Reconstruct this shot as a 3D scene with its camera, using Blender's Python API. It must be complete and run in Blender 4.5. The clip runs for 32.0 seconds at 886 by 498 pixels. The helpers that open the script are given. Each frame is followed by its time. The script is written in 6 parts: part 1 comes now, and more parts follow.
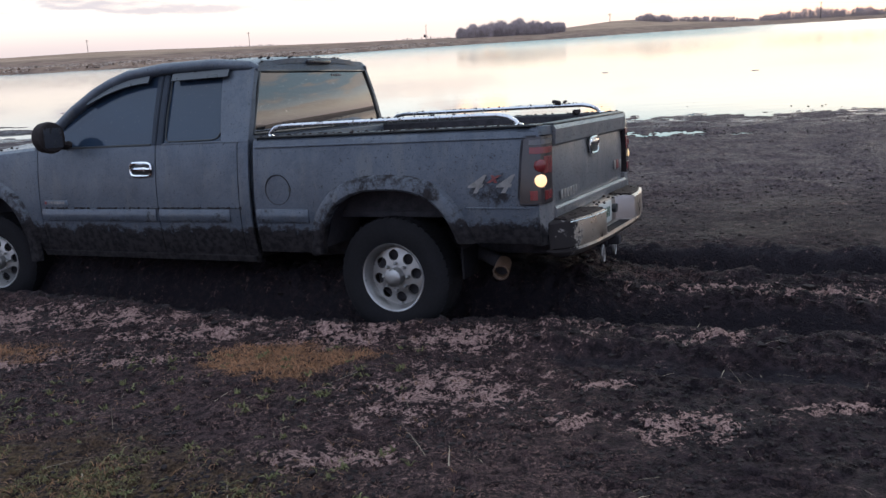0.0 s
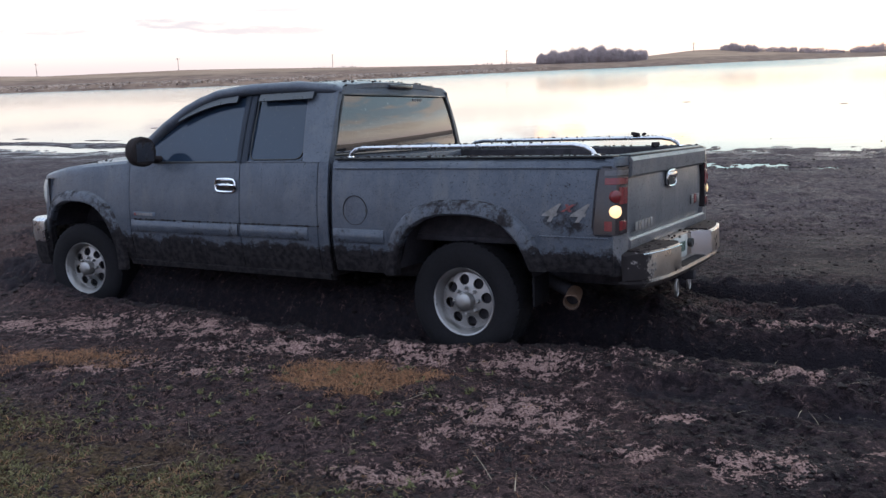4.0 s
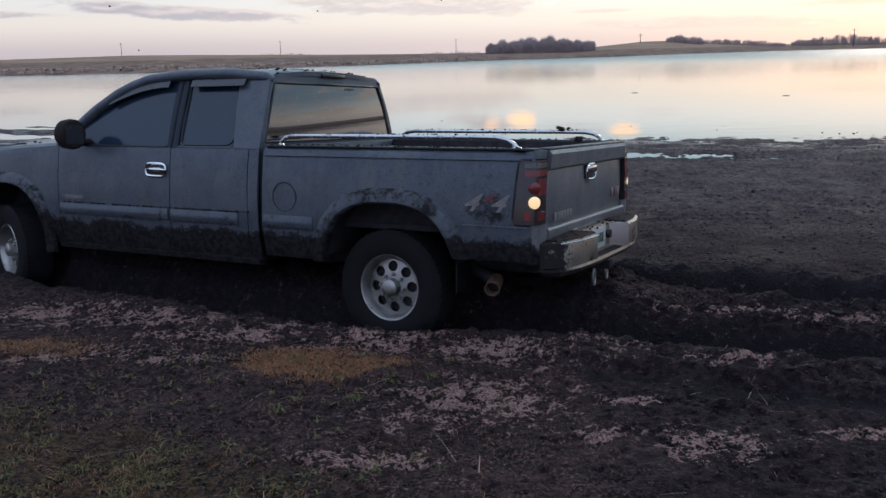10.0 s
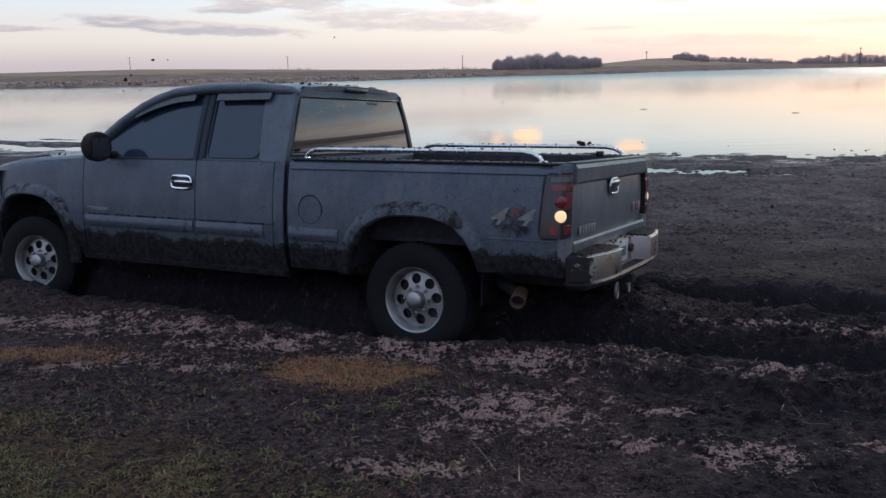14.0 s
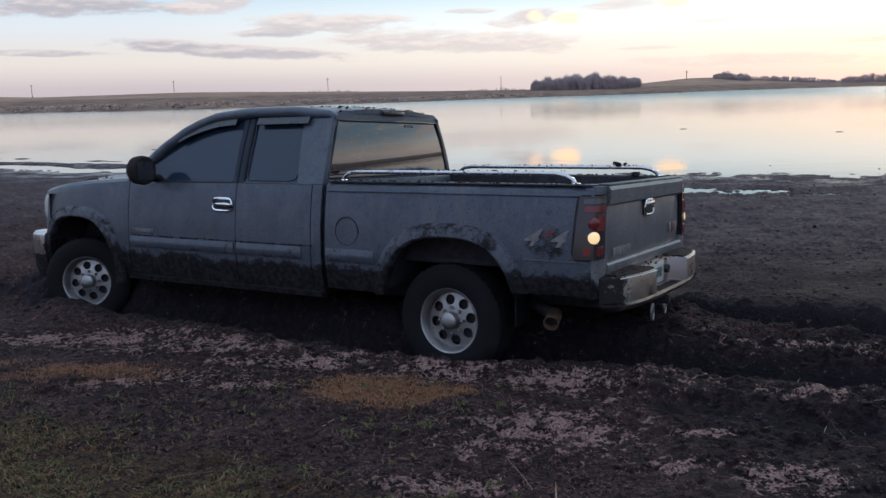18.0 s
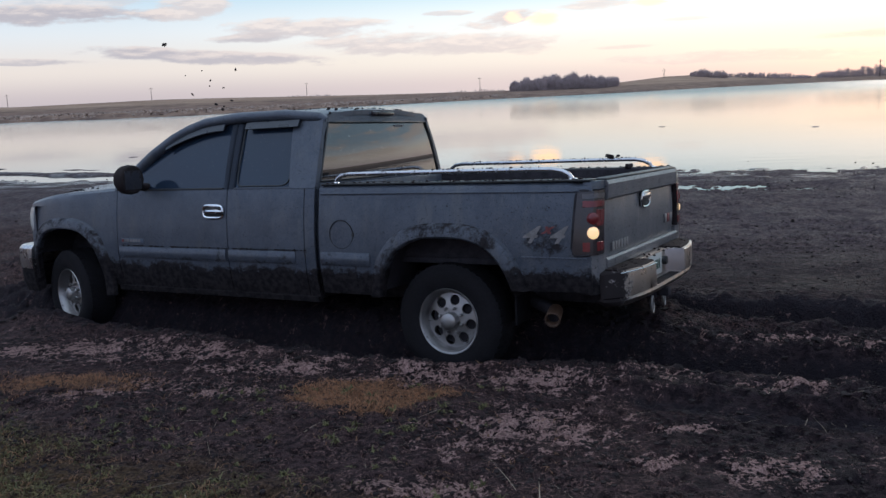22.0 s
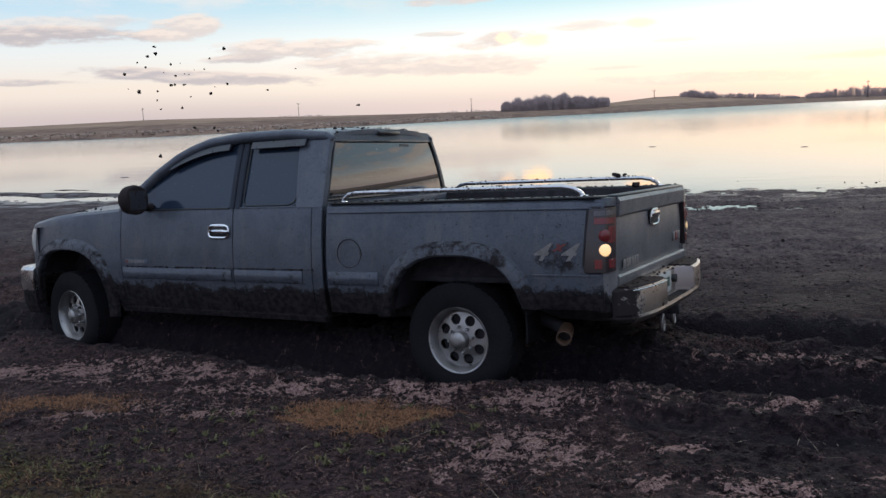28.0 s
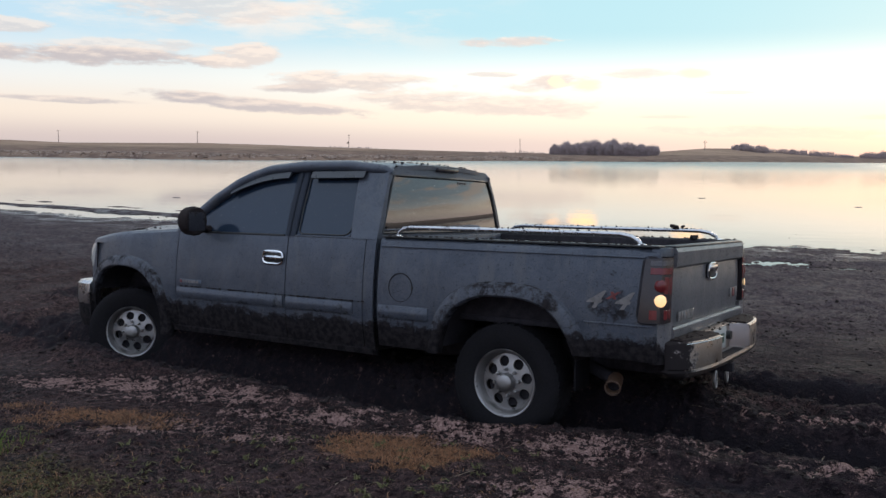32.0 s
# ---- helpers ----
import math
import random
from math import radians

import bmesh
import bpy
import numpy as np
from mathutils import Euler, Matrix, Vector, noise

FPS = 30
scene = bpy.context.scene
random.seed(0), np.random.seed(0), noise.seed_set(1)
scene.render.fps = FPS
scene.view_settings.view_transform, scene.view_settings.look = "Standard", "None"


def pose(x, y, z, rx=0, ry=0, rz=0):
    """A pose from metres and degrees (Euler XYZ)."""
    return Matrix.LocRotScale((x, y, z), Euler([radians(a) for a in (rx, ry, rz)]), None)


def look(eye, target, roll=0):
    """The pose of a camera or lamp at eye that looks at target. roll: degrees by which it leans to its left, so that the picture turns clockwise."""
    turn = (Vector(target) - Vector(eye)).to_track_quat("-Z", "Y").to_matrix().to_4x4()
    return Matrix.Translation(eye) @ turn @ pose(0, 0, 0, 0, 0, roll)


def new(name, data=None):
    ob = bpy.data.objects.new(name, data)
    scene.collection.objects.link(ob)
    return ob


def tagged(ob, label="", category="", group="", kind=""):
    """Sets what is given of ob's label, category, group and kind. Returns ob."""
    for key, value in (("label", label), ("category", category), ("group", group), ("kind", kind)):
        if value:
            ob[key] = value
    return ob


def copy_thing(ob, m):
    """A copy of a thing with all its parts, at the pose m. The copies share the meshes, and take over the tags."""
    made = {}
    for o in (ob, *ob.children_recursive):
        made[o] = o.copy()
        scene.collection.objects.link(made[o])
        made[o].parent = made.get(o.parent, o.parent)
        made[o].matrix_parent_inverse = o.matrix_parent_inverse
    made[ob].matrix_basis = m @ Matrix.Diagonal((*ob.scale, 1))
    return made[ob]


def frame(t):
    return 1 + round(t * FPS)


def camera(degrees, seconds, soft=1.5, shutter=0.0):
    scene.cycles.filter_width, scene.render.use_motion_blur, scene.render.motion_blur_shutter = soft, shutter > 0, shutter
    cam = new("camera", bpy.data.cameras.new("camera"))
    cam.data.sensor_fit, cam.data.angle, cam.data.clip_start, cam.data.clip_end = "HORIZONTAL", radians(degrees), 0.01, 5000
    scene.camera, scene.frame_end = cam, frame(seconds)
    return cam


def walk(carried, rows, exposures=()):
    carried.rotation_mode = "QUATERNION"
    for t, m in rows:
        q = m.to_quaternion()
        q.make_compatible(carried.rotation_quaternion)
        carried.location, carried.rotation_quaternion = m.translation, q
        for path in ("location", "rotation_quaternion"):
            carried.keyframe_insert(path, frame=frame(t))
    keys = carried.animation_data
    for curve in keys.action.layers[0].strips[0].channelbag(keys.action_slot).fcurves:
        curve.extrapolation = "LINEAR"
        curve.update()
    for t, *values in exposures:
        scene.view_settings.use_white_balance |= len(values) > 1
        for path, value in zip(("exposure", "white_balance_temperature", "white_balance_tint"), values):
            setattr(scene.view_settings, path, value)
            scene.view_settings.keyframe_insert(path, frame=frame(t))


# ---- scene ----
# t, x, y, z, yaw, pitch, roll
CAMERA_ROWS = [
    (0.0, 0.145, 0.119, 1.679, 0.00, -13.47, 3.13),
    (0.5, 0.165, 0.113, 1.687, 0.47, -12.76, 3.01),
    (1.0, 0.165, 0.110, 1.683, 1.25, -12.31, 2.73),
    (1.5, 0.171, 0.112, 1.688, 2.38, -12.71, 3.24),
    (2.0, 0.171, 0.106, 1.682, 2.58, -12.62, 3.60),
    (2.5, 0.147, 0.095, 1.683, 3.87, -12.78, 3.18),
    (3.0, 0.149, 0.089, 1.683, 4.80, -12.38, 2.62),
    (3.5, 0.136, 0.085, 1.686, 4.63, -12.33, 2.31),
    (4.0, 0.136, 0.081, 1.690, 5.09, -11.72, 1.95),
    (4.5, 0.144, 0.079, 1.689, 5.02, -11.44, 2.08),
    (6.5, 0.142, 0.068, 1.690, 4.80, -11.51, 1.22),
    (7.0, 0.144, 0.067, 1.685, 4.72, -11.40, 1.21),
    (7.5, 0.145, 0.063, 1.687, 4.61, -11.46, 1.20),
    (8.0, 0.149, 0.054, 1.693, 4.59, -11.21, 1.33),
    (8.5, 0.154, 0.055, 1.687, 4.56, -10.95, 1.31),
    (9.0, 0.155, 0.048, 1.684, 4.87, -11.11, 1.34),
    (9.5, 0.151, 0.037, 1.684, 4.47, -11.65, 1.88),
    (10.0, 0.076, 0.018, 1.694, 1.87, -12.51, 1.31),
    (10.5, -0.048, -0.017, 1.699, 0.88, -13.26, 3.66),
    (11.0, -0.092, -0.054, 1.686, 2.20, -10.77, 2.93),
    (11.5, -0.100, -0.044, 1.682, 3.80, -9.54, 1.71),
    (12.0, -0.079, -0.023, 1.686, 2.50, -10.27, 0.83),
    (12.5, -0.068, -0.006, 1.678, 3.38, -11.36, 1.23),
    (13.0, -0.065, -0.013, 1.682, 3.23, -11.84, 1.97),
    (13.5, -0.071, -0.020, 1.682, 2.90, -11.93, 1.84),
    (14.0, -0.077, -0.027, 1.680, 2.27, -11.52, 0.98),
    (14.5, -0.085, -0.031, 1.674, 3.40, -11.39, 0.66),
    (16.5, -0.078, -0.041, 1.678, 4.94, -11.18, 1.03),
    (17.0, -0.071, -0.052, 1.681, 4.77, -10.78, 1.34),
    (17.5, -0.070, -0.057, 1.683, 4.75, -10.24, 1.33),
    (18.0, -0.070, -0.056, 1.678, 4.73, -10.14, 1.36),
    (18.5, -0.082, -0.058, 1.670, 4.77, -10.35, 1.05),
    (19.0, -0.085, -0.075, 1.674, 5.35, -10.41, 1.23),
    (19.5, -0.079, -0.032, 1.683, 4.44, -9.23, 1.93),
    (20.0, -0.065, -0.025, 1.657, 4.88, -8.79, 2.57),
    (20.5, -0.080, -0.015, 1.663, 4.10, -9.71, 2.01),
    (21.0, -0.063, -0.018, 1.666, 4.02, -9.93, 1.52),
    (21.5, -0.055, -0.026, 1.670, 3.68, -10.23, 2.02),
    (22.0, -0.052, -0.037, 1.670, 3.40, -10.04, 2.37),
    (22.5, -0.064, -0.036, 1.668, 3.71, -10.08, 2.36),
    (23.0, -0.057, -0.033, 1.668, 3.94, -10.09, 2.69),
    (23.5, -0.049, -0.031, 1.668, 3.78, -10.03, 2.93),
    (24.0, -0.045, -0.036, 1.674, 3.75, -9.79, 3.12),
    (24.5, -0.044, -0.047, 1.678, 3.79, -9.36, 2.93),
    (25.0, -0.042, -0.044, 1.676, 4.03, -9.07, 3.02),
    (25.5, -0.034, -0.036, 1.671, 3.88, -8.96, 3.19),
    (27.5, -0.050, -0.043, 1.672, 3.27, -9.46, 2.64),
    (28.0, -0.052, -0.042, 1.673, 2.86, -8.78, 2.36),
    (28.5, -0.062, -0.035, 1.671, 2.24, -8.51, 1.93),
    (29.0, -0.073, -0.041, 1.680, 3.00, -7.76, 1.38),
    (29.5, -0.071, -0.040, 1.674, 3.80, -7.24, 0.58),
    (30.0, -0.075, -0.046, 1.678, 3.39, -6.71, 0.49),
    (30.5, -0.083, -0.045, 1.672, 4.07, -7.01, 0.15),
    (31.0, -0.095, -0.034, 1.674, 4.83, -7.37, -0.23),
    (31.5, -0.096, -0.043, 1.678, 5.34, -6.70, -0.19),
    (32.0, -0.120, -0.035, 1.674, 5.97, -6.31, -0.84),
]
TRUCK_ROWS = [
    (0.0, 0.131, 6.387, 0.151, 154.17, 1.95, 3.07),
    (0.5, 0.138, 6.382, 0.150, 154.22, 1.88, 3.00),
    (1.0, 0.142, 6.380, 0.146, 154.18, 1.86, 3.10),
    (1.5, 0.133, 6.379, 0.145, 154.19, 1.80, 3.15),
    (2.0, 0.133, 6.377, 0.142, 154.15, 1.77, 3.26),
    (2.5, 0.130, 6.383, 0.142, 154.10, 1.82, 3.26),
    (3.0, 0.133, 6.387, 0.141, 154.07, 1.77, 3.27),
    (3.5, 0.129, 6.387, 0.140, 154.04, 1.81, 3.36),
    (4.0, 0.118, 6.388, 0.137, 154.01, 1.76, 3.43),
    (4.5, 0.081, 6.403, 0.133, 154.00, 1.53, 3.49),
    (6.5, -0.035, 6.443, 0.126, 154.43, 1.25, 3.45),
    (7.0, -0.048, 6.452, 0.125, 154.58, 1.12, 3.67),
    (7.5, -0.062, 6.472, 0.120, 154.78, 1.05, 3.83),
    (8.0, -0.086, 6.491, 0.119, 154.79, 0.95, 4.06),
    (8.5, -0.105, 6.494, 0.120, 154.49, 0.86, 4.03),
    (9.0, -0.110, 6.483, 0.117, 154.19, 0.85, 3.99),
    (9.5, -0.119, 6.491, 0.117, 154.44, 0.87, 3.93),
    (10.0, -0.117, 6.486, 0.116, 154.30, 0.87, 3.87),
    (10.5, -0.118, 6.487, 0.116, 153.86, 0.82, 3.59),
    (11.0, -0.122, 6.489, 0.109, 153.71, 0.95, 3.59),
    (11.5, -0.130, 6.501, 0.102, 153.68, 1.04, 3.60),
    (12.0, -0.135, 6.492, 0.102, 154.03, 1.05, 3.44),
    (12.5, -0.135, 6.499, 0.101, 154.17, 0.97, 3.45),
    (13.0, -0.142, 6.496, 0.104, 154.11, 0.93, 3.40),
    (13.5, -0.142, 6.501, 0.102, 154.30, 0.89, 3.65),
    (14.0, -0.141, 6.500, 0.104, 154.40, 0.91, 3.76),
    (14.5, -0.147, 6.511, 0.098, 154.44, 0.99, 3.71),
    (16.5, -0.163, 6.512, 0.095, 153.98, 0.94, 3.58),
    (17.0, -0.162, 6.513, 0.094, 154.10, 1.02, 3.68),
    (17.5, -0.157, 6.515, 0.091, 154.09, 1.09, 3.60),
    (18.0, -0.156, 6.514, 0.091, 154.04, 1.04, 3.56),
    (18.5, -0.157, 6.511, 0.092, 154.01, 1.04, 3.56),
    (19.0, -0.148, 6.515, 0.096, 153.95, 1.14, 3.44),
    (19.5, -0.131, 6.515, 0.108, 153.96, 1.20, 3.10),
    (20.0, -0.079, 6.517, 0.102, 154.07, 1.33, 2.88),
    (20.5, -0.069, 6.505, 0.108, 153.94, 1.47, 2.80),
    (21.0, -0.049, 6.502, 0.111, 154.14, 1.53, 2.79),
    (21.5, -0.034, 6.494, 0.115, 154.18, 1.60, 2.70),
    (22.0, -0.029, 6.487, 0.118, 154.06, 1.59, 2.71),
    (22.5, -0.011, 6.481, 0.122, 154.10, 1.73, 2.63),
    (23.0, -0.000, 6.478, 0.121, 154.12, 1.74, 2.66),
    (23.5, 0.005, 6.476, 0.120, 154.10, 1.74, 2.64),
    (24.0, 0.005, 6.478, 0.118, 154.01, 1.67, 2.74),
    (24.5, 0.021, 6.463, 0.121, 154.13, 1.66, 3.02),
    (25.0, 0.058, 6.455, 0.129, 154.07, 1.72, 3.23),
    (25.5, 0.073, 6.461, 0.127, 153.89, 1.61, 3.38),
    (27.5, 0.089, 6.444, 0.129, 153.91, 1.84, 3.04),
    (28.0, 0.092, 6.450, 0.128, 154.01, 1.88, 2.91),
    (28.5, 0.096, 6.442, 0.126, 153.90, 1.91, 2.81),
    (29.0, 0.096, 6.433, 0.128, 153.81, 1.95, 2.70),
    (29.5, 0.097, 6.435, 0.124, 153.72, 1.96, 2.65),
    (30.0, 0.103, 6.434, 0.124, 153.84, 1.86, 2.86),
    (30.5, 0.110, 6.426, 0.125, 153.66, 1.87, 2.93),
    (31.0, 0.108, 6.426, 0.128, 153.54, 1.78, 3.25),
    (31.5, 0.110, 6.419, 0.128, 153.44, 1.86, 3.40),
    (32.0, 0.109, 6.429, 0.120, 153.55, 1.88, 3.20),
]
cam = camera(53.37, 32.0, soft=1.5)
walk(cam, [(t, pose(x, y, z, 90 + p, r, w)) for t, x, y, z, w, p, r in CAMERA_ROWS],
     exposures=[(0.0, 0.56, 6640, 10), (2.0, 0.68, 6680, 10), (4.0, 0.70, 6660, 10), (4.5, 0.70, 6650, 10), (6.5, 0.69, 6600, 10), (8.0, 0.36, 6520, 10), (9.0, 0.14, 6330, 10), (10.0, 0.0, 6270, 10),
                (11.0, 0.24, 6500, 10), (12.0, 0.08, 6380, 10), (13.0, 0.0, 6260, 10), (19.0, 0.0, 6260, 10), (20.0, 0.10, 6650, 10), (21.0, 0.0, 6300, 10), (24.0, 0.02, 6340, 10), (25.0, 0.04, 6550, 10),
                (28.0, 0.09, 6760, 10), (30.0, 0.13, 6960, 10), (32.0, 0.14, 6960, 10)])

# ---- sky and light ----
SUN_AZ, SUN_EL = 27.0, 3.0      # degrees from the y axis to the right, and above the horizon


def build_world():
    w = bpy.data.worlds.new("world")
    scene.world = w
    w.use_nodes = True
    nt = w.node_tree
    nt.nodes.clear()
    N, L = nt.nodes.new, nt.links.new
    out, bg = N("ShaderNodeOutputWorld"), N("ShaderNodeBackground")
    sky = N("ShaderNodeTexSky")
    sky.sky_type, sky.sun_disc = "NISHITA", False
    sky.sun_elevation, sky.sun_rotation = radians(SUN_EL), radians(SUN_AZ)
    sky.altitude, sky.air_density, sky.dust_density, sky.ozone_density = 500, 1.0, 1.6, 1.5
    tc, sep = N("ShaderNodeTexCoord"), N("ShaderNodeSeparateXYZ")

    def m(op, a, b=None, c=None, clamp=False):
        n = N("ShaderNodeMath")
        n.operation, n.use_clamp = op, clamp
        for k, v in enumerate((a, b, c)):
            if v is None:
                continue
            if isinstance(v, (int, float)):
                n.inputs[k].default_value = v
            else:
                L(v, n.inputs[k])
        return n.outputs[0]

    def mix(f, a, b):
        n = N("ShaderNodeMix")
        n.data_type = "RGBA"
        for key, v in ((0, f), (6, a), (7, b)):
            if isinstance(v, (int, float)):
                n.inputs[key].default_value = v
            elif isinstance(v, tuple):
                n.inputs[key].default_value = (*v, 1)
            else:
                L(v, n.inputs[key])
        return n.outputs[2]

    def ramp(x, a, b):
        n = N("ShaderNodeMapRange")
        n.interpolation_type = "SMOOTHSTEP"
        n.inputs[1].default_value, n.inputs[2].default_value = a, b
        L(x, n.inputs[0])
        return n.outputs[0]
    nrm = N("ShaderNodeVectorMath")
    nrm.operation = "NORMALIZE"
    L(tc.outputs["Generated"], nrm.inputs[0])
    L(nrm.outputs[0], sep.inputs[0])
    dx, dy, dz = sep.outputs
    z = m("MAXIMUM", dz, 0.0)
    az = m("MULTIPLY", m("ARCTAN2", dx, dy), 57.2958)
    el = m("MULTIPLY", m("ARCSINE", dz), 57.2958)
    # glow round the place where the sun went down
    dot = N("ShaderNodeVectorMath")
    dot.operation = "DOT_PRODUCT"
    L(nrm.outputs[0], dot.inputs[0])
    a, e = radians(SUN_AZ), radians(SUN_EL)
    dot.inputs[1].default_value = (math.sin(a) * math.cos(e), math.cos(a) * math.cos(e), math.sin(e))
    sunward = dot.outputs["Value"]
    near = ramp(sunward, -0.35, 0.72)
    bright = ramp(sunward, 0.62, 0.975)
    haze = mix(near, (0.66, 0.56, 0.56), mix(bright, (0.70, 0.62, 0.65), (0.86, 0.75, 0.75)))
    peach = mix(near, (0.78, 0.66, 0.60), mix(bright, (0.99, 0.90, 0.84), (1.12, 1.03, 0.92)))
    cream = mix(near, (0.72, 0.76, 0.92), mix(bright, (0.93, 0.98, 1.02), (1.16, 1.22, 1.22)))
    blue = mix(near, (0.54, 0.74, 1.16), mix(bright, (0.56, 0.82, 1.02), (0.50, 0.86, 1.02)))
    c = mix(ramp(z, 0.004, 0.040), haze, peach)
    c = mix(ramp(z, 0.036, 0.080), c, cream)
    c = mix(ramp(z, 0.068, 0.135), c, blue)
    # to the side of the sunset the sky is duller
    aside = m("MULTIPLY", ramp(dx, 0.60, 0.80), m("MULTIPLY", ramp(z, 0.03, 0.10), ramp(dy, -0.3, 0.2)))
    c = mix(m("MULTIPLY", aside, 0.85), c, (0.36, 0.50, 0.64))
    c = mix(ramp(z, 0.28, 0.80), c, (0.98, 1.18, 1.48))

    def drift(lift, sx, sy, detail):
        comb = N("ShaderNodeCombineXYZ")
        L(m("MULTIPLY", az, sx), comb.inputs[0])
        L(m("MULTIPLY_ADD", el, sy, lift), comb.inputs[1])
        n = N("ShaderNodeTexNoise")
        n.inputs["Scale"].default_value, n.inputs["Detail"].default_value = 1.0, detail
        n.inputs["Roughness"].default_value = 0.62
        L(comb.outputs[0], n.inputs["Vector"])
        return n.outputs["Fac"]
    rag = drift(3.0, 0.30, 1.25, 7.0)
    rag_above = drift(3.32, 0.30, 1.25, 7.0)
    # scattered banks all round, away from the lake
    lake = m("MULTIPLY", ramp(dy, 0.70, 0.80), m("SUBTRACT", 1.0, ramp(el, 12.0, 20.0)))
    field = m("MULTIPLY", ramp(drift(11.0, 0.11, 0.55, 8.0), 0.50, 0.60), m("MULTIPLY", ramp(el, 1.2, 3.0), m("SUBTRACT", 1.0, ramp(el, 18.0, 32.0))))
    field = m("MULTIPLY", field, m("SUBTRACT", 1.0, lake))
    c = mix(m("MULTIPLY", field, 0.7), c, mix(near, (0.60, 0.54, 0.62), (0.86, 0.72, 0.64)))
    # thin veil high over the lake
    veil = m("MULTIPLY", m("MULTIPLY", ramp(drift(6.5, 0.10, 0.42, 6.0), 0.44, 0.66), ramp(el, 5.5, 8.0)), m("MULTIPLY", m("SUBTRACT", 1.0, ramp(el, 14.0, 22.0)), m("SUBTRACT", 1.0, ramp(az, -12.0, 2.0))))
    c = mix(m("MULTIPLY", veil, 0.75), c, (1.04, 0.95, 0.92))

    # the clouds over the lake: bearing, height, half width, half height, slope, tone (0 lavender, 1 lit), strength
    for ca, ce, cw, ch, slope, tone, strength in (
            (-27.5, 5.35, 8.5, 0.46, 0.012, 0.15, 1.0), (-18.6, 5.75, 2.6, 0.62, 0.10, 1.0, 0.9), (-25.5, 6.1, 4.5, 0.35, 0.02, 0.9, 0.6),
            (-17.8, 2.78, 8.2, 0.36, -0.072, 0.1, 1.0), (-28.8, 2.75, 4.2, 0.16, -0.02, 0.15, 0.8), (-15.2, 3.8, 3.0, 0.26, 0.0, 0.1, 0.9),
            (-11.8, 4.35, 5.6, 0.58, -0.02, 0.6, 0.9), (-3.4, 3.05, 9.0, 0.58, -0.035, 0.5, 0.85), (0.2, 4.40, 3.1, 0.38, 0.13, 0.45, 0.9),
            (-1.6, 6.95, 3.4, 0.28, 0.03, 0.3, 0.85), (-3.0, 4.92, 1.9, 0.14, -0.02, 0.5, 0.7), (6.3, 5.05, 2.3, 0.28, 0.03, 0.7, 0.75),
            (11.8, 3.85, 1.4, 0.10, 0.0, 0.7, 0.5), (8.0, 2.35, 2.2, 0.10, 0.0, 0.5, 0.6), (15.5, 1.45, 8.5, 0.32, -0.02, 0.25, 0.75),
            (22.5, 2.35, 3.6, 0.22, 0.0, 0.2, 0.8), (-32.0, 6.9, 2.6, 0.40, 0.0, 0.8, 0.7), (-20.0, 8.6, 7.0, 0.8, 0.03, 1.0, 0.6)):
        off = m("SUBTRACT", az, ca)
        u = m("DIVIDE", off, cw)
        v = m("DIVIDE", m("SUBTRACT", m("SUBTRACT", el, ce), m("MULTIPLY", off, slope)), 1.25 * ch)
        d = m("SUBTRACT", 1.0, m("ADD", m("MULTIPLY", u, u), m("MULTIPLY", v, v)))
        body = ramp(m("MULTIPLY_ADD", m("SUBTRACT", rag, 0.46), 3.8, d), 0.0, 0.85)
        rim = ramp(m("ADD", m("MULTIPLY", v, 0.32), m("MULTIPLY", m("SUBTRACT", rag, rag_above), 3.0)), -0.25, 0.55)
        rim = m("ADD", m("MULTIPLY", rim, 0.75), 0.55 * tone, clamp=True)
        lit = mix(bright, (0.98, 0.87, 0.83), (1.08, 0.94, 0.88))
        shade = mix(bright, (0.57, 0.55, 0.62), (0.80, 0.73, 0.75))
        c = mix(m("MULTIPLY", body, strength), c, mix(rim, shade, lit))
    # rims set on fire by the hidden sun
    for ca, ce, cw, ch, power in ((3.1, 4.30, 1.2, 0.60, 1.0), (9.6, 5.0, 1.2, 0.50, 0.9), (1.2, 4.5, 0.7, 0.4, 0.6)):
        u, v = m("DIVIDE", m("SUBTRACT", az, ca), cw), m("DIVIDE", m("SUBTRACT", el, ce), ch)
        d = m("SUBTRACT", 1.0, m("ADD", m("MULTIPLY", u, u), m("MULTIPLY", v, v)))
        hot = ramp(m("MULTIPLY_ADD", m("SUBTRACT", rag, 0.5), 2.6, d), 0.0, 1.1)
        c = mix(m("MULTIPLY", hot, power), c, (2.45, 1.50, 0.86))
    # physical sky under it
    sk = N("ShaderNodeMix")
    sk.data_type, sk.blend_type = "RGBA", "ADD"
    sk.inputs[0].default_value = 0.015
    L(c, sk.inputs[6])
    L(sky.outputs[0], sk.inputs[7])
    L(sk.outputs[2], bg.inputs["Color"])
    bg.inputs["Strength"].default_value = 0.85
    L(bg.outputs[0], out.inputs[0])
    sun = bpy.data.lights.new("sun", "SUN")
    sun.energy, sun.angle, sun.color = 0.5, radians(14), (1.0, 0.82, 0.68)
    ob = new("sun", sun)
    d = Vector((math.sin(a) * math.cos(radians(20)), math.cos(a) * math.cos(radians(20)), math.sin(radians(20))))
    ob.matrix_world = look(d * 50, (0, 0, 0))


build_world()
scene.view_settings.exposure = 0.0


# ---- small helpers for nodes and meshes ----
def tree(name):
    mt = bpy.data.materials.new(name)
    mt.use_nodes = True
    nt = mt.node_tree
    b = nt.nodes["Principled BSDF"]
    return mt, nt, b


